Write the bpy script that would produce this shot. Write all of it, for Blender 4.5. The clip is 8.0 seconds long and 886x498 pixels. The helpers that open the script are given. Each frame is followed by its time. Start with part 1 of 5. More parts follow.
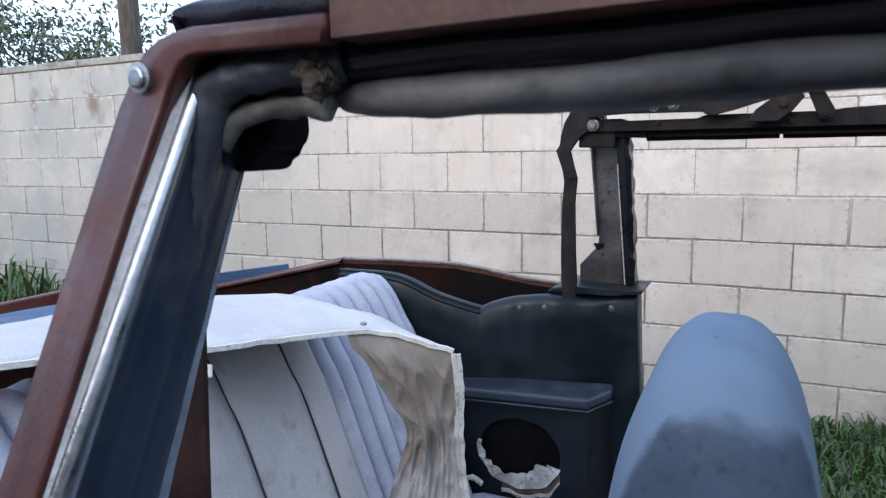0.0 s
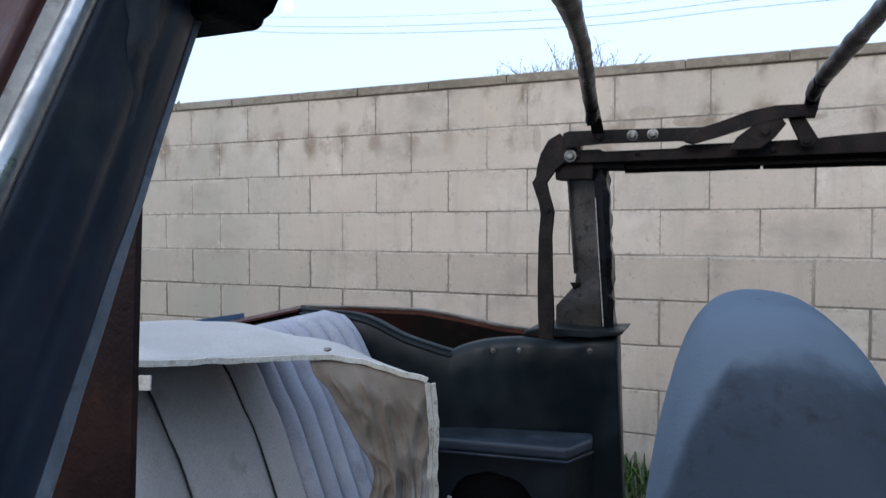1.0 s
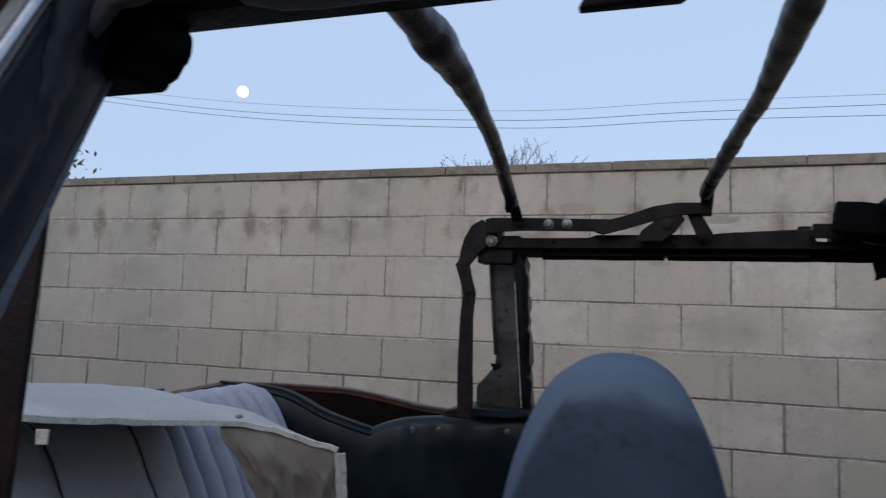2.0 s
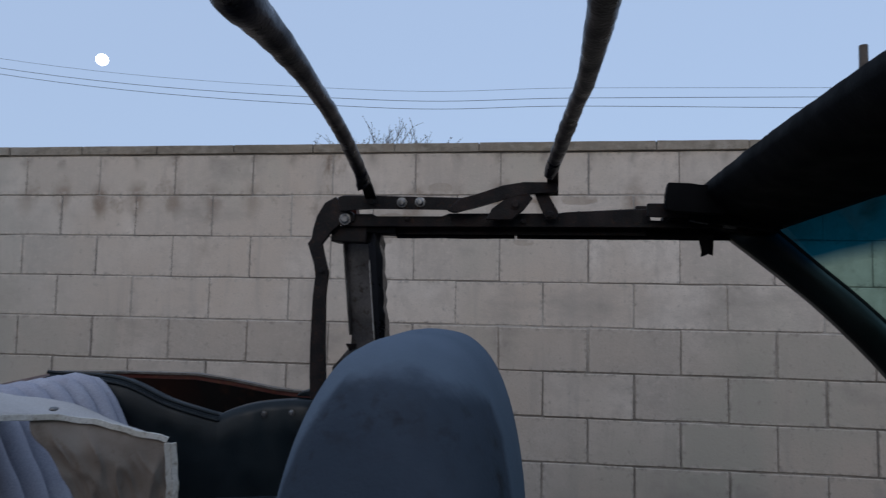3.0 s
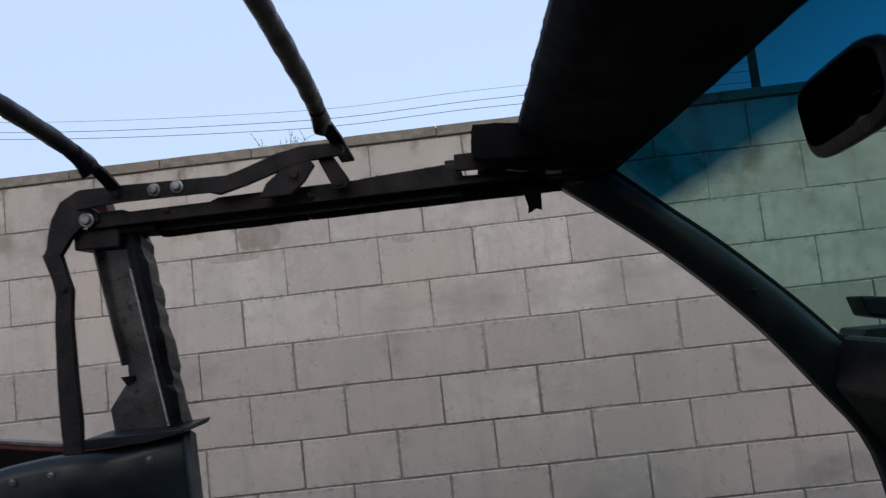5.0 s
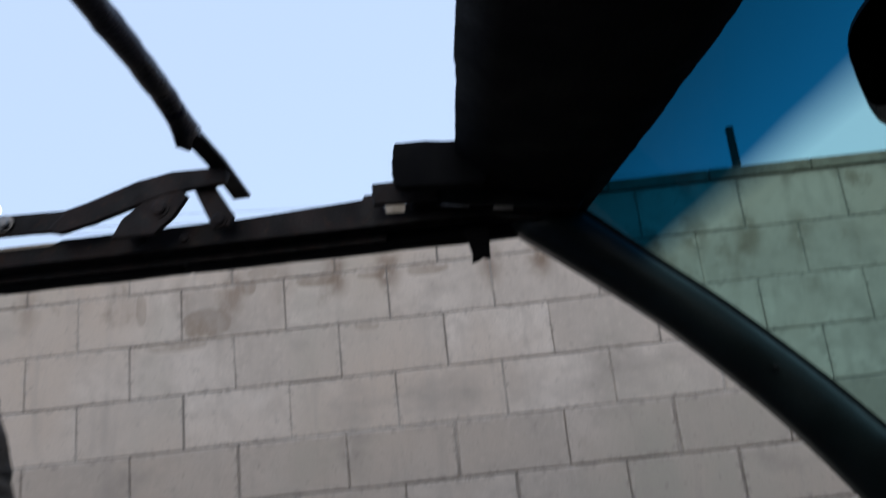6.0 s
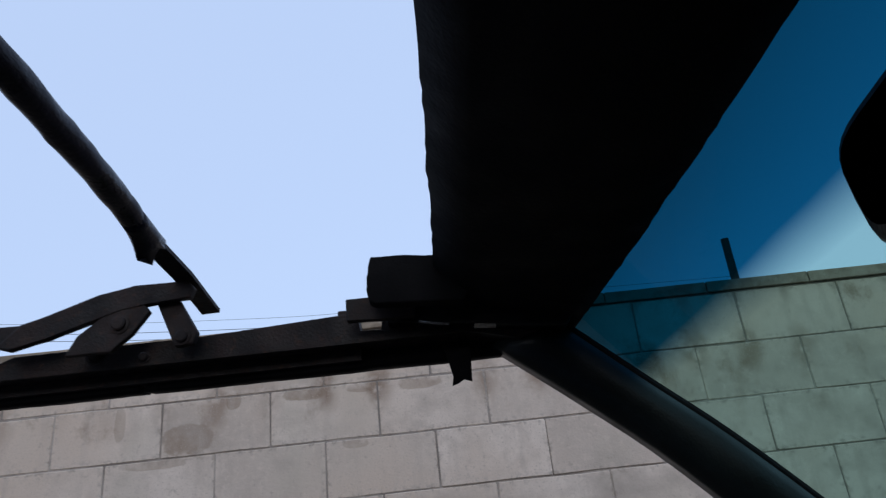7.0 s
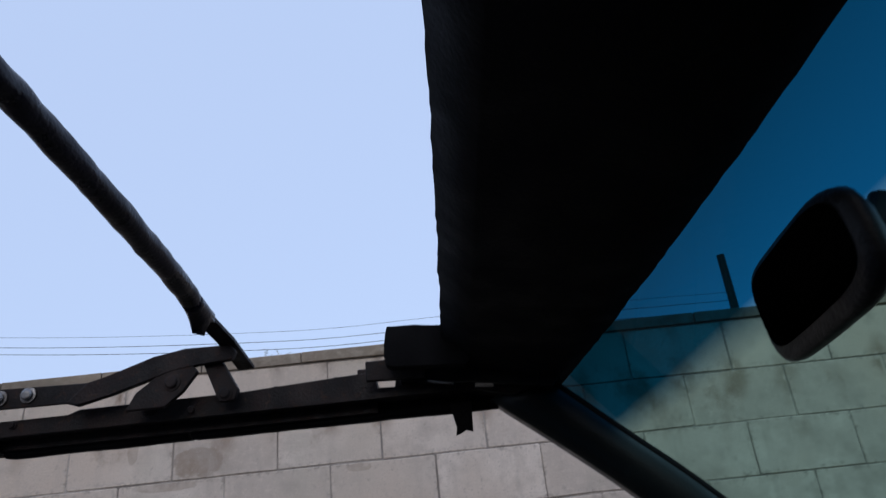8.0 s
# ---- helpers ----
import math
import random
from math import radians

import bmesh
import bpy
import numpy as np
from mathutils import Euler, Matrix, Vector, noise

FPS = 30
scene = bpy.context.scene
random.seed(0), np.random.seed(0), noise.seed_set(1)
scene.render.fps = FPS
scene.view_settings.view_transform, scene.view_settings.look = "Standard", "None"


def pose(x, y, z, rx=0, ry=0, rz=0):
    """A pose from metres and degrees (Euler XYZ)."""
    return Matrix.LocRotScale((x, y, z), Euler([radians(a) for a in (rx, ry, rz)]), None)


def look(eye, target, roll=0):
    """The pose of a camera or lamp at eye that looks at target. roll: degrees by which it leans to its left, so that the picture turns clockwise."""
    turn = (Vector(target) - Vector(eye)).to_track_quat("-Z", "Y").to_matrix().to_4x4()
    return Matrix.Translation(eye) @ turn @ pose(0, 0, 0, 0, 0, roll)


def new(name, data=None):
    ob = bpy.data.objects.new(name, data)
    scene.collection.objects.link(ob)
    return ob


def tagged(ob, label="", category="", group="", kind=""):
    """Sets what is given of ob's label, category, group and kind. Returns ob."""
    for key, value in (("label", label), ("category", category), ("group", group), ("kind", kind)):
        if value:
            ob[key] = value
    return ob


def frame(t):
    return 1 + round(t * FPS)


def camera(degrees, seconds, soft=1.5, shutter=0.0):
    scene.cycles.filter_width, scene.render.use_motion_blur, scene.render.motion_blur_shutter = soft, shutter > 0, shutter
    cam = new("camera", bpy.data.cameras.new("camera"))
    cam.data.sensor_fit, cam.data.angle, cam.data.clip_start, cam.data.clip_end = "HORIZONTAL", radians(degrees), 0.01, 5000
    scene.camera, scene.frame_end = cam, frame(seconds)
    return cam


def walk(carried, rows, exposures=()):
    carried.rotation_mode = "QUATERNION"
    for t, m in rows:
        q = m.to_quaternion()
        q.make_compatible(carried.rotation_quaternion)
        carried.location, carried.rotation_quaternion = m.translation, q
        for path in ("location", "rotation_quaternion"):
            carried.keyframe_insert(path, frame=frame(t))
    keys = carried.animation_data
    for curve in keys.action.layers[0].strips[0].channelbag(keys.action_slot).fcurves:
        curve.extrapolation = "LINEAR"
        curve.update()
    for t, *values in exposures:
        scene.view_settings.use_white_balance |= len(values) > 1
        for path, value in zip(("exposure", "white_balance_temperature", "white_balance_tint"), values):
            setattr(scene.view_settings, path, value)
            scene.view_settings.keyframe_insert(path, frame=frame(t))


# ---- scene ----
cam = camera(66.0, 8.0, 1.3, 0.35)
PATH = [
    (0, (0.502, -3.245, 1.226), (-0.351, -1.462, 0.926), -1.1),
    (0.5, (0.48, -3.202, 1.176), (-0.367, -1.411, 0.905), -1.4),
    (0.7, (0.466, -3.187, 1.151), (-0.310, -1.347, 1.000), -0.8),
    (1, (0.447, -3.185, 1.126), (-0.303, -1.332, 1.054), -0.1),
    (1.2, (0.445, -3.195, 1.119), (-0.304, -1.341, 1.155), 0.6),
    (1.5, (0.451, -3.209, 1.108), (-0.266, -1.348, 1.256), 1.3),
    (1.7, (0.468, -3.217, 1.105), (-0.205, -1.344, 1.301), 1.8),
    (2.8, (0.558, -3.197, 1.099), (0.226, -1.231, 1.258), 1.5),
    (3, (0.55, -3.186, 1.101), (0.295, -1.208, 1.248), 1.1),
    (3.5, (0.606, -3.158, 1.102), (0.463, -1.170, 1.261), -0.1),
    (4, (0.673, -3.118, 1.139), (0.469, -1.131, 1.237), -5.1),
    (4.5, (0.688, -3.016, 1.110), (0.666, -1.020, 1.225), -5.4),
    (4.7, (0.722, -2.975, 1.086), (0.676, -0.981, 1.235), -6.1),
    (5.8, (0.833, -2.668, 1.016), (0.765, -0.687, 1.28), -6.5),
    (6, (0.848, -2.62, 1.022), (0.842, -0.674, 1.483), -6.3),
    (6.5, (0.873, -2.545, 1.037), (0.952, -0.671, 1.730), -7.1),
    (7, (0.873, -2.578, 1.042), (0.902, -0.729, 1.804), -6.3),
    (7.5, (0.88, -2.659, 1.05), (0.839, -0.796, 1.777), -6.7),
    (8, (0.868, -2.729, 1.061), (0.908, -0.894, 1.857), -6.2),
]
EXPOSURES = [(0, 1.70, 6350, 9), (0.5, 1.46, 6400, 7), (1, 0.94, 6520, 6), (1.5, 0.36, 6680, 6), (1.8, 0.20, 6600, 8), (3, -0.14, 6300, 9), (3.5, -0.09, 6320, 10),
             (4.5, 0.25, 6620, 10), (5.8, 0.40, 6560, 9), (6.5, 0.29, 6430, 10), (8, 0.17, 6400, 13)]
walk(cam, [(t, look(eye, target, roll)) for t, eye, target, roll in PATH], EXPOSURES)

YC = -2.391          # the car's middle plane; it stands parallel to the wall, its nose to +x

# ---- world and light: dusk, no direct sun ----
world = bpy.data.worlds.new("dusk_sky")
scene.world = world
world.use_nodes = True
wn = world.node_tree
sky = wn.nodes.new("ShaderNodeTexSky")
sky.sky_type = "NISHITA"
sky.sun_disc = False
sky.sun_elevation = radians(12)
sky.sun_rotation = radians(200)
sky.air_density, sky.dust_density, sky.ozone_density = 1.0, 2.0, 2.0
veil = wn.nodes.new("ShaderNodeMix")
veil.data_type = "RGBA"
veil.inputs[0].default_value = 0.75
veil.inputs[7].default_value = (5.6, 7.1, 10.0, 1)
wn.links.new(sky.outputs[0], veil.inputs[6])
wn.links.new(veil.outputs[2], wn.nodes["Background"].inputs[0])
wn.nodes["Background"].inputs[1].default_value = 0.1
sun_data = bpy.data.lights.new("low_sun", "SUN")
sun_data.energy, sun_data.angle, sun_data.color = 0.6, radians(40), (1.0, 0.9, 0.8)
sun = new("low_sun", sun_data)
sun.matrix_world = look((0, -30, 14), (0, 0, 0))


# ---- materials ----
def material(name, rough=0.6, metal=0.0):
    m = bpy.data.materials.new(name)
    m.use_nodes = True
    b = m.node_tree.nodes["Principled BSDF"]
    b.inputs["Roughness"].default_value = rough
    b.inputs["Metallic"].default_value = metal
    return m, m.node_tree, b


def mixed(nt, fac, a, b):
    n = nt.nodes.new("ShaderNodeMix")
    n.data_type = "RGBA"
    for sock, v in ((0, fac), (6, a), (7, b)):
        if isinstance(v, (int, float)):
            n.inputs[sock].default_value = v
        elif isinstance(v, tuple):
            n.inputs[sock].default_value = (*v, 1)
        else:
            nt.links.new(v, n.inputs[sock])
    return n.outputs[2]


def place(nt, scale=(1, 1, 1)):
    g = nt.nodes.new("ShaderNodeNewGeometry")
    mp = nt.nodes.new("ShaderNodeMapping")
    mp.inputs["Scale"].default_value = scale
    nt.links.new(g.outputs["Position"], mp.inputs["Vector"])
    return mp.outputs["Vector"]


def grain(nt, scale, detail=4, lo=0.4, hi=0.6, stretch=(1, 1, 1), rough=0.55):
    n = nt.nodes.new("ShaderNodeTexNoise")
    n.inputs["Scale"].default_value = scale
    n.inputs["Detail"].default_value = detail
    n.inputs["Roughness"].default_value = rough
    nt.links.new(place(nt, stretch), n.inputs["Vector"])
    r = nt.nodes.new("ShaderNodeMapRange")
    r.inputs["From Min"].default_value, r.inputs["From Max"].default_value = lo, hi
    nt.links.new(n.outputs["Fac"], r.inputs["Value"])
    return r.outputs["Result"]


def bump(nt, b, height, strength=0.3, distance=0.002):
    n = nt.nodes.new("ShaderNodeBump")
    n.inputs["Strength"].default_value = strength
    n.inputs["Distance"].default_value = distance
    nt.links.new(height, n.inputs["Height"])
    nt.links.new(n.outputs["Normal"], b.inputs["Normal"])


def worn(name, base, other, rough=0.6, metal=0.0, scale=12, fine=150, amount=(0.45, 0.62), third=None, strength=0.3, distance=0.001, stretch=(1, 1, 1), spec=0.5):
    """Two colours mixed by large stains, a third one by finer spots, and a fine relief."""
    m, nt, b = material(name, rough, metal)
    b.inputs["Specular IOR Level"].default_value = spec
    c = mixed(nt, grain(nt, scale, 5, *amount, stretch), base, other)
    if third:
        c = mixed(nt, grain(nt, scale * 4.3, 6, 0.56, 0.72), c, third)
    f = grain(nt, fine, 3, 0.3, 0.7)
    dark = nt.nodes.new("ShaderNodeMix")
    dark.data_type, dark.blend_type = "RGBA", "MULTIPLY"
    dark.inputs[0].default_value = 0.25
    nt.links.new(c, dark.inputs[6])
    nt.links.new(f, dark.inputs[7])
    nt.links.new(dark.outputs[2], b.inputs["Base Color"])
    r = nt.nodes.new("ShaderNodeMapRange")
    r.inputs["To Min"].default_value, r.inputs["To Max"].default_value = max(0.05, rough - 0.12), min(1, rough + 0.12)
    nt.links.new(grain(nt, scale * 2, 4, 0.35, 0.65), r.inputs["Value"])
    nt.links.new(r.outputs["Result"], b.inputs["Roughness"])
    bump(nt, b, f, strength, distance)
    return m


# The greyer third tone paints a sky sheen into the maroon.
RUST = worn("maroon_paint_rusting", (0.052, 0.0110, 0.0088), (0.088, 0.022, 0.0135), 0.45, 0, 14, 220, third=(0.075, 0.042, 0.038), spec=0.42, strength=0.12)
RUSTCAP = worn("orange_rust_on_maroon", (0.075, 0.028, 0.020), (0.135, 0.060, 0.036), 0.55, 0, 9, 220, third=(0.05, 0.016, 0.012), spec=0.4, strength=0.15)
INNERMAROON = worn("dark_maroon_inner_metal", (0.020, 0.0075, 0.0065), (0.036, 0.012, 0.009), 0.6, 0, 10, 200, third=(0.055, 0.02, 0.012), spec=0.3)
STEEL = worn("oxidised_steel", (0.0078, 0.0066, 0.0068), (0.022, 0.0145, 0.0130), 0.6, 0.1, 30, 300, third=(0.04, 0.019, 0.011), spec=0.22)
PLATE = worn("grey_post_plate", (0.21, 0.190, 0.172), (0.33, 0.302, 0.275), 0.42, 0.8, 14, 200, third=(0.12, 0.09, 0.065), strength=0.12)
RUBBER = worn("black_rubber", (0.007, 0.007, 0.008), (0.014, 0.0145, 0.017), 0.32, 0, 12, 160)
DUSTY = worn("dusty_grey_rubber", (0.085, 0.080, 0.074), (0.21, 0.20, 0.185), 0.85, 0, 30, 220, third=(0.06, 0.055, 0.05))
GASKET = worn("shiny_black_gasket", (0.004, 0.005, 0.008), (0.008, 0.010, 0.015), 0.24, 0, 10, 120, strength=0.15)
SEAL = worn("weathered_grey_rubber", (0.055, 0.056, 0.060), (0.150, 0.144, 0.138), 0.75, 0, 7, 130, third=(0.022, 0.022, 0.026), stretch=(0.6, 1, 1.4))
PILLARSEAL = worn("dusty_blue_black_rubber", (0.008, 0.013, 0.026), (0.018, 0.026, 0.046), 0.42, 0, 9, 150, strength=0.1, third=(0.04, 0.043, 0.05), stretch=(1, 1, 0.35))
DUSTSEAL = worn("dust_covered_black_rubber", (0.020, 0.025, 0.036), (0.060, 0.066, 0.080), 0.55, 0, 16, 150, third=(0.085, 0.083, 0.082), strength=0.25)
CHALK = worn("chalky_filler_strip", (0.46, 0.43, 0.39), (0.60, 0.57, 0.53), 0.85, 0, 25, 200, third=(0.2, 0.15, 0.11))
ALLOY = worn("dull_bright_trim", (0.50, 0.51, 0.53), (0.38, 0.39, 0.41), 0.38, 1.0, 20, 260, strength=0.1)
ZINC = worn("zinc_bolt", (0.24, 0.24, 0.24), (0.16, 0.15, 0.14), 0.45, 1.0, 60, 400, strength=0.2)
EDGEGREY = worn("dusty_blue_grey_edge", (0.125, 0.142, 0.172), (0.21, 0.232, 0.268), 0.7, 0, 20, 200, third=(0.06, 0.07, 0.09))
FOAM = worn("crumbling_foam", (0.045, 0.033, 0.024), (0.10, 0.075, 0.055), 0.95, 0, 60, 300, strength=0.6, distance=0.003)
VINYL = worn("dark_green_vinyl", (0.0045, 0.0085, 0.011), (0.0085, 0.0145, 0.018), 0.42, 0, 7, 380, spec=0.30, strength=0.25, distance=0.0005)
# Paler and bluer than the trim vinyl, to paint in the sky's sheen.
PADVINYL = worn("sky_sheen_vinyl", (0.018, 0.026, 0.038), (0.030, 0.041, 0.057), 0.5, 0, 9, 300, strength=0.2)
BLACKVINYL = worn("black_vinyl", (0.004, 0.004, 0.0045), (0.007, 0.007, 0.0075), 0.8, 0, 9, 260, spec=0.08)
PILLARVINYL = worn("dark_green_trim", (0.007, 0.0105, 0.0105), (0.010, 0.015, 0.015), 0.42, 0, 7, 300, strength=0.15, spec=0.25)
VELOUR = worn("blue_grey_velour", (0.125, 0.17, 0.245), (0.155, 0.205, 0.285), 0.95, 0, 8, 420, third=(0.10, 0.135, 0.19), strength=0.25, spec=0.2)


def dark_sided_velour():
    """Blue-grey velour, darker on its outer side, with a mottled, soft edge."""
    m, nt, b = material("dark_sided_blue_grey_velour", 0.95)
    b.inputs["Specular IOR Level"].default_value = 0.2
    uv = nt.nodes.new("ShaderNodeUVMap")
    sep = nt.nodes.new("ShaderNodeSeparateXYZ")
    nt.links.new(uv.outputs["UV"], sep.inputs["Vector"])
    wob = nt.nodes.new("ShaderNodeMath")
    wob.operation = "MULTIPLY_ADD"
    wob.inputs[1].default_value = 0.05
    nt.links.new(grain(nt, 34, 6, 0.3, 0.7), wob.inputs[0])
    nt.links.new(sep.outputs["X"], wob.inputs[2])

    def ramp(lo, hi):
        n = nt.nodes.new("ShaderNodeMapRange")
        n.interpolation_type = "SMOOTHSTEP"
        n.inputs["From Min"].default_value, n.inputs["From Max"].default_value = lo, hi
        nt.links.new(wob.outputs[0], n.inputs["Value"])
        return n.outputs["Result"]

    cover_tone = mixed(nt, grain(nt, 8, 5, 0.4, 0.62), (0.106, 0.141, 0.188), (0.131, 0.169, 0.221))
    side_tone = mixed(nt, grain(nt, 16, 6, 0.38, 0.65), (0.041, 0.055, 0.077), (0.053, 0.069, 0.094))
    side_tone = mixed(nt, grain(nt, 55, 5, 0.52, 0.80), side_tone, (0.043, 0.052, 0.068))
    c = mixed(nt, ramp(0.0, 0.07), cover_tone, side_tone)
    # a band of darker spots just inside the edge of the dark side
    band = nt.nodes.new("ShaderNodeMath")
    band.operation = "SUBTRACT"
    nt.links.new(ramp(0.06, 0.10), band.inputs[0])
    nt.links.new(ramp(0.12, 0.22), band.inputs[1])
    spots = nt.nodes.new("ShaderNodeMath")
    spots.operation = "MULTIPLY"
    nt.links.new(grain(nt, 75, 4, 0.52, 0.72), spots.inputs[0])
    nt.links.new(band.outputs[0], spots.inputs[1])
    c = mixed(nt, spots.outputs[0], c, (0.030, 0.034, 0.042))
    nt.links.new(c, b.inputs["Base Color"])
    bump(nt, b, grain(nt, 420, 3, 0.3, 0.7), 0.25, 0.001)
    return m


VELOURSIDE = dark_sided_velour()
SEATCLOTH = worn("pale_lavender_cloth", (0.385, 0.38, 0.44), (0.475, 0.465, 0.51), 0.95, 0, 6, 400, third=(0.32, 0.30, 0.33), strength=0.4)
SEATPALE = worn("sun_bleached_seat_panel", (0.415, 0.385, 0.372), (0.495, 0.455, 0.435), 0.95, 0, 5, 400, third=(0.34, 0.30, 0.27), strength=0.4)
SEAM = worn("black_piping", (0.01, 0.01, 0.012), (0.02, 0.02, 0.022), 0.7)
CANVAS = worn("bleached_canvas", (0.48, 0.445, 0.425), (0.57, 0.535, 0.515), 0.95, 0, 5, 500, third=(0.50, 0.46, 0.42), strength=0.5)


def fold_cloth():
    """Old canvas, stained brown towards its hem and bleached pale towards its loose end."""
    m, nt, b = material("stained_and_bleached_canvas", 0.95)
    uv = nt.nodes.new("ShaderNodeUVMap")
    sep = nt.nodes.new("ShaderNodeSeparateXYZ")
    nt.links.new(uv.outputs["UV"], sep.inputs["Vector"])
    down = nt.nodes.new("ShaderNodeMath")
    down.operation = "MULTIPLY_ADD"
    down.inputs[1].default_value = -0.42
    nt.links.new(sep.outputs["X"], down.inputs[0])
    nt.links.new(sep.outputs["Y"], down.inputs[2])
    wob = nt.nodes.new("ShaderNodeMath")
    wob.operation = "MULTIPLY_ADD"
    wob.inputs[1].default_value = 0.22
    nt.links.new(grain(nt, 24, 6, 0.3, 0.7), wob.inputs[0])
    nt.links.new(down.outputs[0], wob.inputs[2])
    r = nt.nodes.new("ShaderNodeMapRange")
    r.interpolation_type = "SMOOTHSTEP"
    r.inputs["From Min"].default_value, r.inputs["From Max"].default_value = 0.34, 0.64
    nt.links.new(wob.outputs[0], r.inputs["Value"])
    brown = mixed(nt, grain(nt, 22, 6, 0.36, 0.66), (0.205, 0.162, 0.128), (0.255, 0.212, 0.174))
    brown = mixed(nt, grain(nt, 60, 5, 0.58, 0.75), brown, (0.16, 0.12, 0.09))
    pale = mixed(nt, grain(nt, 12, 6, 0.38, 0.64), (0.36, 0.322, 0.285), (0.46, 0.425, 0.39))
    pale = mixed(nt, grain(nt, 50, 6, 0.60, 0.75), pale, (0.29, 0.235, 0.19))
    c = mixed(nt, r.outputs["Result"], brown, pale)
    nt.links.new(c, b.inputs["Base Color"])
    bump(nt, b, grain(nt, 480, 3, 0.3, 0.7), 0.4, 0.001)
    return m


FOLDCLOTH = fold_cloth()
CRUMPLED = worn("crumpled_canvas", (0.34, 0.30, 0.26), (0.48, 0.44, 0.40), 0.95, 0, 11, 500, third=(0.24, 0.18, 0.13), strength=0.4)
HEM = worn("cream_binding", (0.66, 0.61, 0.52), (0.76, 0.72, 0.65), 0.85, 0, 25, 400, third=(0.35, 0.28, 0.2))
BOWWRAP = worn("black_bow_wrap", (0.0085, 0.0078, 0.0125), (0.0150, 0.0136, 0.0215), 0.37, 0, 14, 240, third=(0.011, 0.0105, 0.017), spec=0.14)
PLASTIC = worn("black_plastic", (0.005, 0.005, 0.0055), (0.009, 0.009, 0.0095), 0.45, 0, 12, 300, spec=0.2)
BODYPAINT = worn("faded_maroon_body", (0.09, 0.02, 0.014), (0.13, 0.035, 0.02), 0.45, 0, 5, 220, third=(0.16, 0.06, 0.025))
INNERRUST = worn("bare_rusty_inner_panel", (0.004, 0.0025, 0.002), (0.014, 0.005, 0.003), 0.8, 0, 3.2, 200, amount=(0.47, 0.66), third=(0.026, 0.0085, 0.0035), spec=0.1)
CARPET = worn("dark_carpet", (0.02, 0.02, 0.022), (0.035, 0.034, 0.034), 0.95, 0, 10, 300)
BLUE = worn("blue_boot_cover", (0.018, 0.052, 0.115), (0.035, 0.085, 0.17), 0.6, 0, 8, 200)
TORN = worn("torn_white_lining", (0.42, 0.39, 0.36), (0.66, 0.64, 0.62), 0.95, 0, 22, 400, third=(0.16, 0.08, 0.04))
CARD = worn("brown_fibreboard", (0.07, 0.042, 0.026), (0.13, 0.085, 0.055), 0.95, 0, 30, 300, third=(0.03, 0.02, 0.014))
BARK = worn("bark", (0.05, 0.04, 0.032), (0.09, 0.07, 0.055), 0.9, 0, 6, 60, strength=0.7, distance=0.01)
POLEWOOD = worn("creosoted_pole", (0.06, 0.045, 0.035), (0.10, 0.075, 0.055), 0.85, 0, 3, 40, stretch=(8, 8, 1))
WIRE = worn("cable", (0.02, 0.02, 0.022), (0.03, 0.03, 0.032), 0.6)
TWIG = worn("dry_twigs", (0.10, 0.085, 0.075), (0.15, 0.125, 0.105), 0.9)
DIRT = worn("dirt", (0.16, 0.13, 0.10), (0.22, 0.185, 0.145), 0.95, 0, 2.2, 40, third=(0.09, 0.085, 0.05), strength=0.8, distance=0.02)
STUCCO = worn("dull_stucco", (0.16, 0.15, 0.14), (0.21, 0.20, 0.18), 0.95, 0, 1.2, 60, third=(0.12, 0.11, 0.10), strength=0.5)
MORTAR = worn("mortar", (0.24, 0.212, 0.184), (0.48, 0.432, 0.38), 0.95, 0, 2.6, 180, third=(0.28, 0.255, 0.23), strength=0.5)


SPOTS = ((-0.105, 1.450, 0.100, 0.058, 0.95), (-0.22, 1.375, 0.12, 0.020, 0.6), (0.065, 1.575, 0.030, 0.032, 0.8), (0.335, 1.575, 0.085, 0.026, 0.85), (0.565, 1.578, 0.075, 0.020, 0.75), (0.77, 1.575, 0.085, 0.028, 0.7), (0.12, 1.625, 0.06, 0.030, 0.5), (-0.36, 1.53, 0.022, 0.065, 0.5), (0.52, 1.372, 0.05, 0.016, 0.5))


